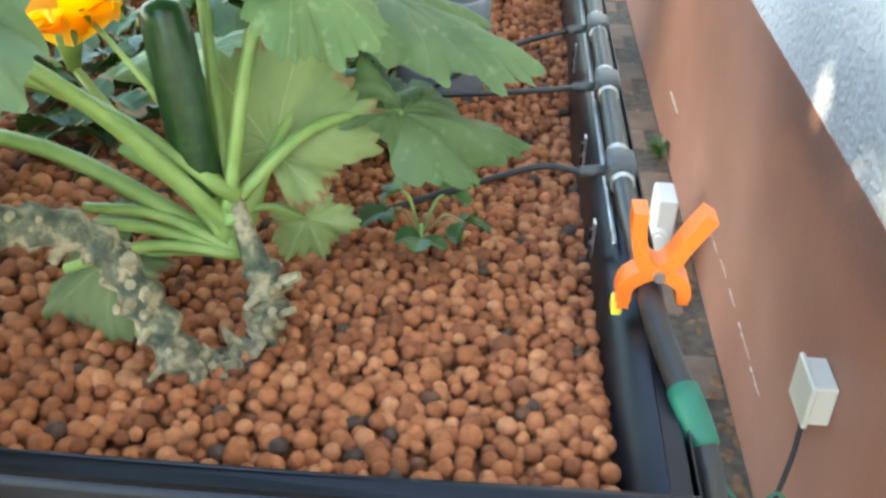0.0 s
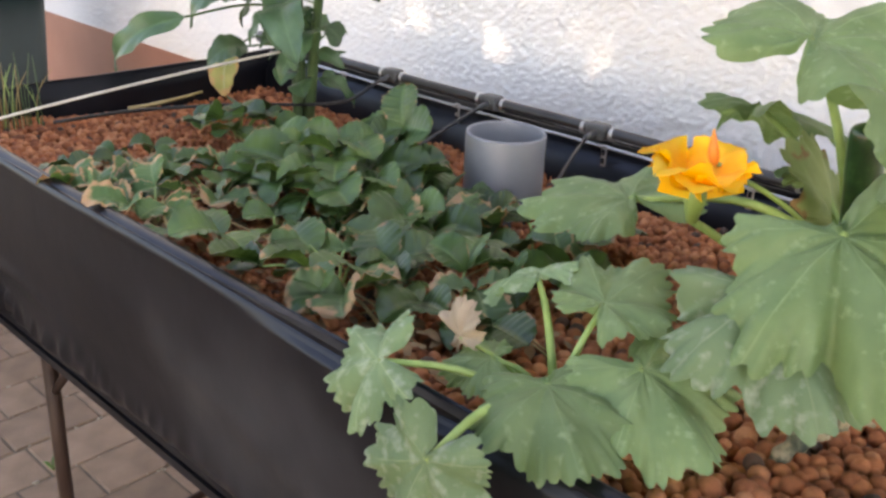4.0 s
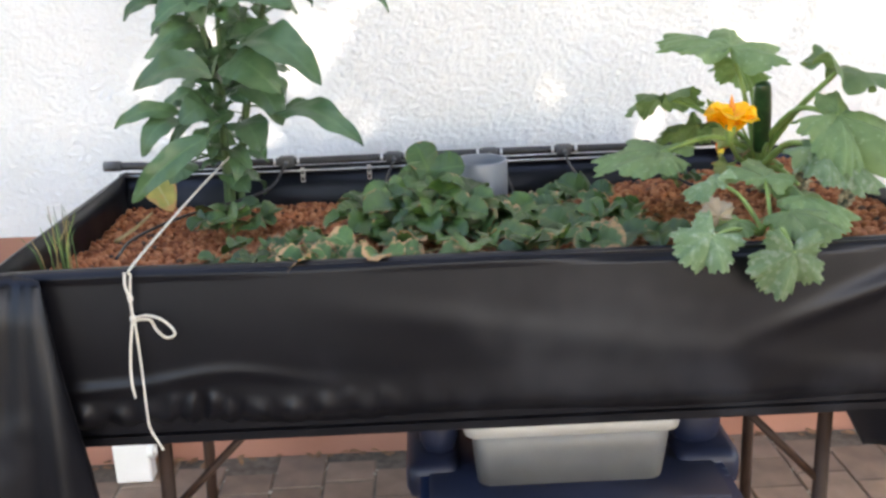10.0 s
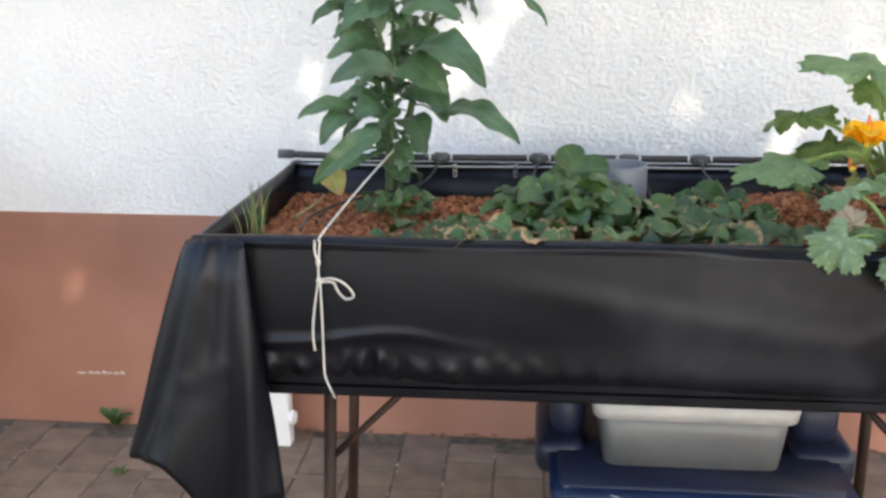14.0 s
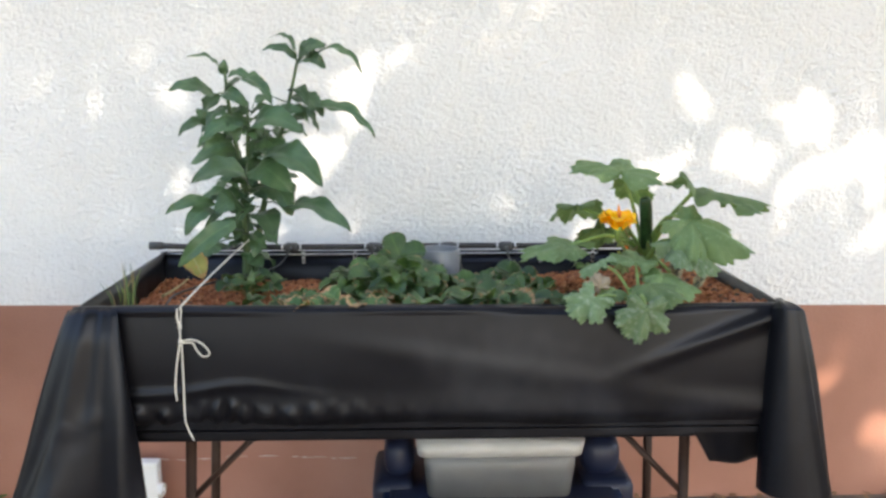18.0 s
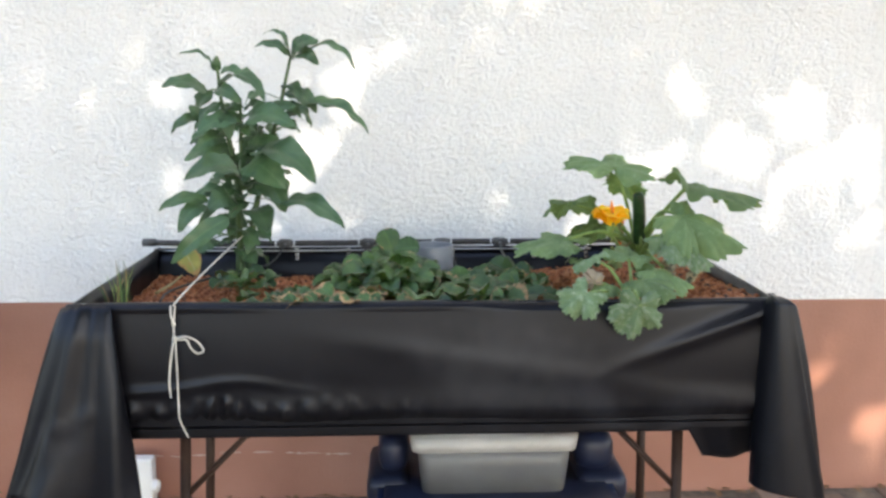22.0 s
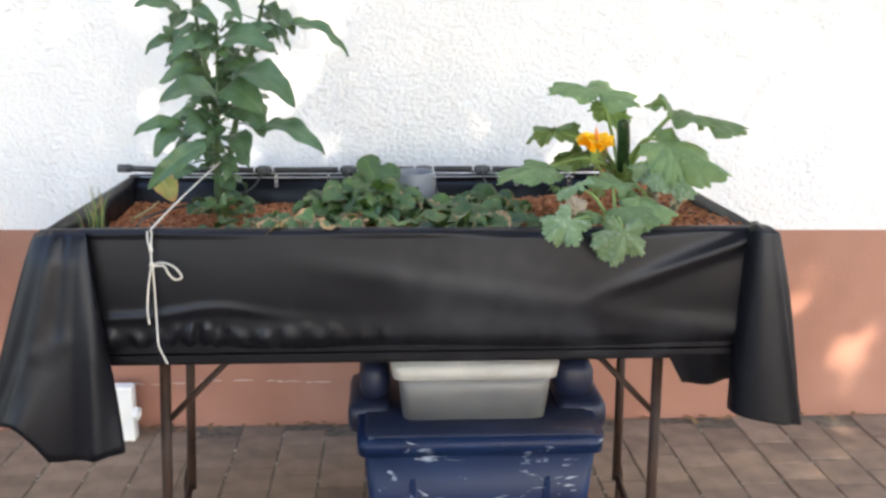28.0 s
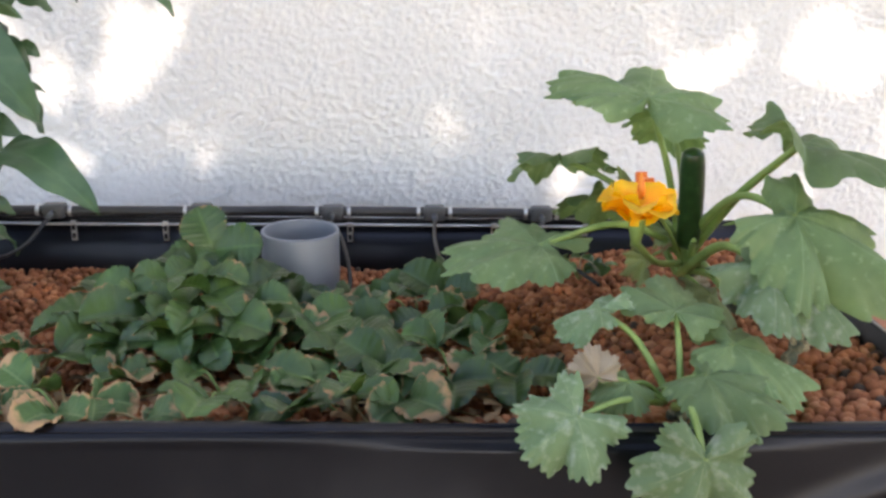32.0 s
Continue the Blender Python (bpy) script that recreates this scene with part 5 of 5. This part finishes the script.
# ---- chives by the corner ----
chives = thing("chive_clump", (0.085, 0.16, 1.09), "thin green chive clump by the corner of the bed", "chives")
rnd = random.Random(8)
for k in range(24):
    bx, by = 0.085 + rnd.uniform(-0.022, 0.030), 0.17 + rnd.uniform(-0.045, 0.050)
    bz = float(bed_z(bx, by)) - 0.01
    h, a = rnd.uniform(0.07, 0.16), rnd.uniform(0, 6.28)
    lean = rnd.uniform(0.0, 0.045)
    stalk([(bx, by, bz), (bx + lean * 0.3 * math.cos(a), by + lean * 0.3 * math.sin(a), bz + h * 0.6), (bx + lean * math.cos(a), by + lean * math.sin(a), bz + h)], 0.0016, 0.0006, (STALK_DARK, STALK, STALK_DARK, RUNNER)[k % 4], chives, "blade", 5)

# ---- clay pebbles ----
CLAYP = bpy.data.materials.new("clay_pebble")
CLAYP.use_nodes = True
nt = CLAYP.node_tree
b = nt.nodes["Principled BSDF"]
geo = nt.nodes.new("ShaderNodeNewGeometry")
rampn = nt.nodes.new("ShaderNodeValToRGB")
cols = [(0.0, (0.060, 0.038, 0.028)), (0.025, (0.085, 0.048, 0.032)), (0.04, (0.20, 0.064, 0.025)), (0.4, (0.315, 0.102, 0.038)), (0.75, (0.405, 0.148, 0.060)), (1.0, (0.49, 0.215, 0.102))]
while len(rampn.color_ramp.elements) < len(cols):
    rampn.color_ramp.elements.new(0.5)
for e, (p, c) in zip(rampn.color_ramp.elements, cols):
    e.position, e.color = p, (*c, 1)
nt.links.new(geo.outputs["Random Per Island"], rampn.inputs["Fac"])
tcn = nt.nodes.new("ShaderNodeTexCoord")
nn = nt.nodes.new("ShaderNodeTexNoise")
nn.inputs["Scale"].default_value, nn.inputs["Detail"].default_value = 260, 5
nt.links.new(tcn.outputs["Object"], nn.inputs["Vector"])
mx = nt.nodes.new("ShaderNodeMix")
mx.data_type, mx.blend_type = "RGBA", "MULTIPLY"
mr = nt.nodes.new("ShaderNodeMapRange")
mr.inputs["To Min"].default_value, mr.inputs["To Max"].default_value = 0.7, 1.25
nt.links.new(nn.outputs["Fac"], mr.inputs["Value"])
mx.inputs[0].default_value = 1.0
nt.links.new(rampn.outputs["Color"], mx.inputs[6])
nt.links.new(mr.outputs["Result"], mx.inputs[7])
nt.links.new(mx.outputs[2], b.inputs["Base Color"])
b.inputs["Roughness"].default_value = 0.9
bpn = nt.nodes.new("ShaderNodeBump")
bpn.inputs["Strength"].default_value, bpn.inputs["Distance"].default_value = 0.5, 0.002
nt.links.new(nn.outputs["Fac"], bpn.inputs["Height"])
nt.links.new(bpn.outputs["Normal"], b.inputs["Normal"])


def many_mesh(name, base_v, base_f, centres, mats, material_):
    """One mesh of many small copies; mats are 3 x 3 turns with scale."""
    nb = len(base_v)
    allv = np.einsum("nij,vj->nvi", mats, base_v) + centres[:, None, :]
    faces = (base_f[None] + (np.arange(len(centres)) * nb)[:, None, None]).reshape(-1, base_f.shape[1])
    k = base_f.shape[1]
    me = bpy.data.meshes.new(name)
    me.vertices.add(allv.shape[0] * nb)
    me.vertices.foreach_set("co", allv.ravel())
    me.loops.add(len(faces) * k)
    me.loops.foreach_set("vertex_index", faces.ravel())
    me.polygons.add(len(faces))
    me.polygons.foreach_set("loop_start", np.arange(0, len(faces) * k, k))
    me.polygons.foreach_set("use_smooth", np.ones(len(faces), bool))
    me.update(calc_edges=True)
    me.materials.append(material_)
    return new(name, me)


g = bmesh.new()
bmesh.ops.create_icosphere(g, subdivisions=2, radius=1.0)
ico_v = np.array([v.co[:] for v in g.verts])
ico_f = np.array([[v.index for v in f.verts] for f in g.faces])
g.free()
g = bmesh.new()
bmesh.ops.create_icosphere(g, subdivisions=1, radius=1.0)
ico1_v = np.array([v.co[:] for v in g.verts])
ico1_f = np.array([[v.index for v in f.verts] for f in g.faces])
g.free()
rs_ = np.random.RandomState(3)


def scatter(step, big, layer, keep):
    pts = []
    yy = np.arange(0.028, D - 0.046, step * 0.87)
    for j, y in enumerate(yy):
        xx = np.arange(0.028 + (j % 2) * step / 2, L - 0.026, step)
        pts.append(np.stack([xx, np.full_like(xx, y)], -1))
    p = np.concatenate(pts)
    p = p + rs_.uniform(-0.33, 0.33, p.shape) * step
    p = p[keep(p[:, 0], p[:, 1])]
    r = big * 0.5 * np.clip(rs_.normal(1.0, 0.17, len(p)), 0.6, 1.5)
    z = bed_z(p[:, 0], p[:, 1]) - layer + rs_.uniform(-0.0035, 0.0035, len(p))
    q = rs_.normal(size=(len(p), 4))
    q /= np.linalg.norm(q, axis=1, keepdims=True)
    w, x, y_, zq = q.T
    R = np.stack([1 - 2 * (y_ * y_ + zq * zq), 2 * (x * y_ - zq * w), 2 * (x * zq + y_ * w), 2 * (x * y_ + zq * w), 1 - 2 * (x * x + zq * zq), 2 * (y_ * zq - x * w), 2 * (x * zq - y_ * w), 2 * (y_ * zq + x * w), 1 - 2 * (x * x + y_ * y_)], -1).reshape(-1, 3, 3)
    S = np.stack([r * rs_.uniform(0.92, 1.12, len(p)), r, r * rs_.uniform(0.82, 1.02, len(p))], -1)
    return np.stack([p[:, 0], p[:, 1], z], -1), R * S[:, None, :]


coarse = lambda x, y: (y < 0.33 + 0.05 * np.sin(5 * x)) & (x > 1.05)
near_end = lambda x, y: x > 1.25
top_lab = "rust-brown expanded clay pebbles filling the bed"
c1, m1 = scatter(0.0172, 0.0184, 0.009, lambda x, y: coarse(x, y))
c2, m2 = scatter(0.0142, 0.0152, 0.007, lambda x, y: ~coarse(x, y) & near_end(x, y))
c3, m3 = scatter(0.0148, 0.0158, 0.007, lambda x, y: ~coarse(x, y) & ~near_end(x, y))
c4, m4 = scatter(0.0140, 0.0152, 0.018, lambda x, y: x > -1)
tagged(many_mesh("clay_pebbles", ico_v, ico_f, np.concatenate([c1, c2]), np.concatenate([m1, m2]), CLAYP), top_lab, "pebbles", kind="stuff")
tagged(many_mesh("clay_pebbles", ico1_v, ico1_f, np.concatenate([c3, c4]), np.concatenate([m3, m4]), CLAYP), top_lab, "pebbles", kind="stuff")
fill = sheet(lambda u, v: Vector((0.02 + (L - 0.04) * u, 0.02 + (D - 0.04) * v, float(bed_z(0.02 + (L - 0.04) * u, 0.02 + (D - 0.04) * v)) - 0.020)), 40, 20)
tagged(obj("pebble_fill", fill, CLAY), "rust-brown pebble fill below the surface", "pebbles", kind="stuff")

# ---- far things seen beyond the bed's end ----
DARKGREEN = material("dark_green_plastic", [(0.3, (0.010, 0.022, 0.022)), (0.7, (0.018, 0.034, 0.033))], 6, 0.45, 0.05)
wheelie = thing("garden_bin", (-1.75, 0.60, 0.0), "dark green plastic garden waste bin", "bin")
child("bin_body", taper(-2.12, -1.42, 0.22, 0.94, 0.0, 1.105, 0.06, 0.05), DARKGREEN, wheelie, "", True)
child("bin_rim", taper(-2.15, -1.39, 0.19, 0.97, 1.095, 1.150, 0.0, 0.05), DARKGREEN, wheelie, "", True)
child("bin_lid", taper(-2.16, -1.38, 0.18, 0.98, 1.153, 1.215, -0.012, 0.06), DARKGREEN, wheelie, "", True)
WOOD = material("stained_timber", [(0.3, (0.13, 0.072, 0.032)), (0.7, (0.22, 0.128, 0.060))], 12, 0.65, 0.2, fine=60)
cart = thing("timber_cart", (-0.75, -1.75, 0.0), "timber-sided garden cart on black castors", "cart")
for y0, y1 in ((-1.62, -1.50), (-1.75, -1.625), (-1.88, -1.755), (-2.0, -1.885)):
    child("side_board", cbox((-0.86, y0, 0.08), (-0.66, y1, 1.05), 0.004), WOOD, cart)
for y in (-1.470, -1.95):
    child("castor", tube([(-0.905, y, 0.088), (-0.855, y, 0.088)], 0.088, 20), LINER, cart, "black rubber castor", True)
CONCRETE = material("worn_concrete", [(0.25, (0.115, 0.102, 0.076)), (0.55, (0.165, 0.148, 0.112)), (0.8, (0.125, 0.128, 0.080))], 1.6, 0.92, 0.4, fine=70)
apron = tagged(new("concrete_apron"), "worn grey concrete slabs with mossy edges", "paving", kind="structure")
for k in range(5):
    child("slab", cbox((-5.30, -7.0 + 1.75 * k + 0.008, -0.10), (-3.42 + 0.02 * (k % 2), -5.25 + 1.75 * k - 0.008, 0.004 + 0.001 * (k % 3)), 0.006), CONCRETE, apron)
kerb = tagged(new("kerb"), "low concrete kerb stones beyond the slabs", "kerb", kind="structure")
for k in range(9):
    child("kerb_stone", cbox((-5.46, -7.0 + 0.95 * k + 0.005, -0.1), (-5.31, -6.05 + 0.95 * k - 0.005, 0.11), 0.015), CONCRETE, kerb)
LITTER = material("dry_litter", [(0.3, (0.16, 0.085, 0.04)), (0.7, (0.34, 0.20, 0.10))], 30, 0.9, 0.3)
rs2 = np.random.RandomState(12)


def litter(name, n, spot, size, label):
    base = np.array([[-1, -0.45, 0], [0, -0.6, 0.12], [1, -0.1, 0.05], [0, 0.6, 0.14], [-1, 0.45, 0.02], [1, 0.1, 0.05]], float)
    f = np.array([[0, 1, 3, 4], [1, 2, 5, 3]])
    c = spot(n)
    th = rs2.uniform(0, 6.28, n)
    s = size * rs2.uniform(0.6, 1.4, n)
    tz = rs2.uniform(-0.4, 0.4, n)
    M = np.zeros((n, 3, 3))
    M[:, 0, 0], M[:, 0, 1], M[:, 1, 0], M[:, 1, 1], M[:, 2, 2] = np.cos(th) * s, -np.sin(th) * s, np.sin(th) * s, np.cos(th) * s, s
    M[:, 2, 0] = tz * s
    return tagged(many_mesh(name, base, f, c, M, LITTER), label, "leaf litter", kind="stuff")


litter("leaf_litter", 2600, lambda n: np.stack([rs2.normal(-4.15, 0.24, n), rs2.normal(-1.90, 0.36, n), np.abs(rs2.normal(0.04, 0.055, n)) + 0.010], -1), 0.034, "heap of dry brown leaves on the paving")
litter("leaf_litter", 54, lambda n: np.stack([rs2.uniform(-3.3, 0.4, n), rs2.uniform(-1.7, -0.05, n), np.full(n, 0.014)], -1), 0.034, "scattered dry leaves on the paving")
litter("leaf_litter", 110, lambda n: np.stack([rs2.uniform(-0.9, 2.9, n), WALL_Y - np.abs(rs2.normal(0.015, 0.02, n)) - 0.012, np.full(n, 0.010)], -1), 0.018, "crumbs of dry leaf along the wall foot")

SCRAP = material("dead_leaf_scrap", [(0.3, (0.09, 0.048, 0.024)), (0.6, (0.22, 0.13, 0.062)), (0.78, (0.38, 0.27, 0.15))], 9, 0.9, 0.3)


def bed_spot(n):
    x, y = rs2.uniform(0.48, 1.36, n), np.abs(rs2.normal(0.0, 0.16, n)) + 0.045
    y = np.minimum(y, 0.5)
    return np.stack([x, y, bed_z(x, y) + 0.003 + np.abs(rs2.normal(0, 0.006, n))], -1)


scraps = litter("dead_leaf_scraps", 260, bed_spot, 0.0095, "curled dead leaf scraps between the strawberry plants")
scraps.data.materials[0] = SCRAP

# ---- unseen shade tree behind the viewer, assumed from the dappled wall ----
BARK = material("bark", [(0.3, (0.06, 0.045, 0.035)), (0.7, (0.13, 0.10, 0.08))], 14, 0.9, 0.5)
TREELEAF = material("tree_leaf", [(0.3, (0.04, 0.09, 0.025)), (0.7, (0.07, 0.14, 0.04))], 8, 0.6, 0.1)
centre = Vector((1.5, 1.3, 1.25)) + sun_from * 8.0
tree = thing("unseen_shade_tree", (centre.x, centre.y - 0.5, 0.0), "unseen leafy tree that shades the wall", "tree")
child("trunk", tube(spline([(centre.x, centre.y - 0.5, 0), (centre.x + 0.1, centre.y - 0.45, 2.4), (centre.x, centre.y - 0.3, centre.z - 1.0), (centre.x, centre.y, centre.z + 1)], 6), [0.20 - 0.007 * i for i in range(19)], 12), BARK, tree, smooth=True)
trnd = random.Random(4)
for k in range(9):
    a = k * 0.7
    e = centre + Vector((3.0 * math.cos(a), 2.0 * math.sin(a), trnd.uniform(-0.6, 1.2)))
    s0 = Vector((centre.x, centre.y - 0.35, centre.z - 1.6 + 0.15 * k))
    child("limb", tube(spline([s0, s0.lerp(e, 0.5) + Vector((0, 0, 0.3)), e], 5), [0.07 - 0.0055 * i for i in range(11)], 7), BARK, tree, smooth=True)
rs3 = np.random.RandomState(31)
CANOPY = 17000
u = rs3.normal(size=(CANOPY, 3))
u /= np.linalg.norm(u, axis=1, keepdims=True)
rad = rs3.rand(CANOPY, 1) ** (1 / 3)
cc = np.array(centre) + u * rad * np.array([4.6, 2.8, 2.7])
# openings cut in the crown to place sunlight: along the wall and up it, half width, half height
GAPS = ((1.97, 1.66, 0.13, 0.07), (2.36, 1.57, 0.15, 0.14), (2.20, 1.41, 0.17, 0.08), (2.65, 1.32, 0.15, 0.15), (2.68, 1.06, 0.09, 0.07),
        (0.82, 1.80, 0.14, 0.06), (0.64, 1.71, 0.07, 0.06), (-0.08, 1.86, 0.10, 0.05), (-0.35, 1.66, 0.04, 0.04), (0.30, 1.25, 0.07, 0.16),
        (0.45, 1.39, 0.08, 0.10), (0.61, 1.11, 0.05, 0.05), (1.84, 1.36, 0.08, 0.07), (1.53, 1.07, 0.10, 0.05), (1.49, 1.27, 0.07, 0.06),
        (2.56, 0.52, 0.08, 0.12), (2.82, 0.30, 0.10, 0.12), (-0.89, 0.62, 0.12, 0.10), (-0.70, 0.50, 0.07, 0.05), (1.18, 0.10, 0.15, 0.08),
        (0.41, -0.10, 0.09, 0.06), (0.68, -0.19, 0.10, 0.07), (0.28, -0.06, 0.05, 0.05), (0.56, -0.03, 0.06, 0.04),
        (0.10, 0.86, 0.05, 0.03), (0.52, 0.87, 0.05, 0.03), (0.85, 0.86, 0.08, 0.03), (1.22, 0.88, 0.06, 0.03))
reach = (cc[:, 1] - WALL_Y) / sun_from.y
fx, fz = cc[:, 0] - sun_from.x * reach, cc[:, 2] - sun_from.z * reach
ragged = 0.15 + 1.15 * (0.6 * vnoise(fx + 5, fz + 5, 0.10, 9) + 0.4 * vnoise(fx + 5, fz + 5, 0.045, 19))
stray = rs3.rand(len(cc)) < 0.08
shut = np.ones(len(cc), bool)
for gx_, gz_, rx_, rz_ in GAPS:
    shut &= stray | (((fx - gx_) / (rx_ * 1.15 + 0.06)) ** 2 + ((fz - gz_) / (rz_ * 1.15 + 0.06)) ** 2 > ragged ** 2)
cc = cc[shut]
n = len(cc)
qv = rs3.normal(size=(n, 3, 3))
Q = np.linalg.qr(qv)[0] * (0.10 * rs3.uniform(0.6, 1.3, n))[:, None, None]
lv = np.array([[-1, 0, 0], [-0.3, -0.55, 0.1], [0.5, -0.45, 0.1], [1, 0, 0], [0.5, 0.45, 0.1], [-0.3, 0.55, 0.1]], float)
lf_ = np.array([[0, 1, 4, 5], [1, 2, 3, 4]])
under(many_mesh("crown", lv, lf_, cc, Q, TREELEAF), tree)
# a second, denser unseen tree, added to keep the paving in shade
far_c = Vector((-2.6, -1.3, 0.0)) + sun_from * 10.0
tree2 = thing("unseen_shade_tree", (far_c.x, far_c.y - 0.3, 0.0), "unseen dense tree added to shade the paving", "tree")
child("trunk", tube(spline([(far_c.x, far_c.y - 0.3, 0), (far_c.x - 0.1, far_c.y - 0.2, 2.6), (far_c.x, far_c.y, far_c.z + 0.8)], 8), [0.24 - 0.011 * i for i in range(17)], 12), BARK, tree2, smooth=True)
for k in range(8):
    a = k * 0.79 + 0.3
    e = far_c + Vector((2.6 * math.cos(a), 2.4 * math.sin(a), trnd.uniform(-0.5, 1.0)))
    s0 = Vector((far_c.x, far_c.y - 0.05, far_c.z - 1.9 + 0.2 * k))
    child("limb", tube(spline([s0, s0.lerp(e, 0.5) + Vector((0, 0, 0.3)), e], 5), [0.08 - 0.006 * i for i in range(11)], 7), BARK, tree2, smooth=True)
u = rs3.normal(size=(15000, 3))
u /= np.linalg.norm(u, axis=1, keepdims=True)
cc = np.array(far_c) + u * rs3.rand(15000, 1) ** (1 / 3) * np.array([4.8, 4.0, 2.4])
qv = rs3.normal(size=(len(cc), 3, 3))
Q = np.linalg.qr(qv)[0] * (0.12 * rs3.uniform(0.6, 1.3, len(cc)))[:, None, None]
under(many_mesh("crown", lv, lf_, cc, Q, TREELEAF), tree2)

# ---- paving, piece by piece ----
pr = random.Random(77)
pmesh = {}


def paver_mesh(w, d):
    key = (round(w, 2), round(d, 2))
    if key not in pmesh:
        g = cbox((-w / 2 + 0.0028, -d / 2 + 0.0028, -0.05), (w / 2 - 0.0028, d / 2 - 0.0028, 0.0), 0.0)
        top = [e for e in g.edges if all(v.co.z > -0.001 for v in e.verts)]
        bmesh.ops.bevel(g, geom=top, offset=0.004, segments=1, affect="EDGES")
        m = bpy.data.meshes.new("paver")
        g.to_mesh(m)
        g.free()
        m.materials.append(PAVER)
        pmesh[key] = m
    return pmesh[key]


pavement = tagged(new("pavement"), "weathered brown-grey concrete block paving", "paving", kind="structure")
far_bits = []
ROW = 0.172
j, x = 0, -8.0
while x < 6.5:
    y = WALL_Y - 0.004 - (j % 3) * 0.057
    cxp = x + ROW / 2
    while y > -7.0:
        d = pr.choice((0.13, 0.172, 0.172, 0.215, 0.258))
        z = pr.uniform(-0.003, 0.0015)
        cyp = y - d / 2
        close = (-1.05 < cxp < 0.75 and -0.35 < cyp) or (1.45 < cxp < 2.45 and 0.45 < cyp) or (0.75 <= cxp <= 1.45 and cyp > 0.8)
        if close:
            o = new("paver", paver_mesh(ROW, d))
            o.parent = pavement
            o.location = (cxp, cyp, z)
        else:
            far_bits.append((cxp, cyp, z, d))
        y -= d
    x += ROW
    j += 1
g0 = np.array([[-0.5, -0.5, -0.05], [0.5, -0.5, -0.05], [0.5, 0.5, -0.05], [-0.5, 0.5, -0.05], [-0.5, -0.5, -0.004], [0.5, -0.5, -0.004], [0.5, 0.5, -0.004], [-0.5, 0.5, -0.004], [-0.47, -0.47, 0], [0.47, -0.47, 0], [0.47, 0.47, 0], [-0.47, 0.47, 0]])
f0 = np.array([[0, 1, 5, 4], [1, 2, 6, 5], [2, 3, 7, 6], [3, 0, 4, 7], [4, 5, 9, 8], [5, 6, 10, 9], [6, 7, 11, 10], [7, 4, 8, 11], [8, 9, 10, 11]])
fb = np.array(far_bits)
FM = np.zeros((len(fb), 3, 3))
FM[:, 0, 0], FM[:, 1, 1], FM[:, 2, 2] = ROW - 0.005, fb[:, 3] - 0.005, 1
far_pav = many_mesh("paving_rest", g0, f0, fb[:, :3], FM, PAVER)
far_pav.data.polygons.foreach_set("use_smooth", np.zeros(len(far_pav.data.polygons), bool))
far_pav.parent = pavement
far_pav["kind"] = "stuff"
grit_n = 900
gx = rs2.uniform(-2.2, 2.6, grit_n)
gx = np.round((gx + 8.0) / ROW) * ROW - 8.0 + rs2.normal(0, 0.004, grit_n)
gy = rs2.uniform(-1.2, WALL_Y - 0.02, grit_n)
gs = rs2.uniform(0.002, 0.006, grit_n)
GM = np.zeros((grit_n, 3, 3))
GM[:, 0, 0], GM[:, 1, 1], GM[:, 2, 2] = gs * 1.4, gs * rs2.uniform(0.8, 2.4, grit_n), gs * 0.6
GRIT = material("pale_grit", [(0.3, (0.20, 0.17, 0.12)), (0.7, (0.42, 0.38, 0.30))], 40, 0.95, 0.3)
tagged(many_mesh("joint_grit", ico1_v, ico1_f, np.stack([gx, gy, np.full(grit_n, -0.002)], -1), GM, GRIT), "pale grit lying in the paving joints", "grit", kind="stuff")
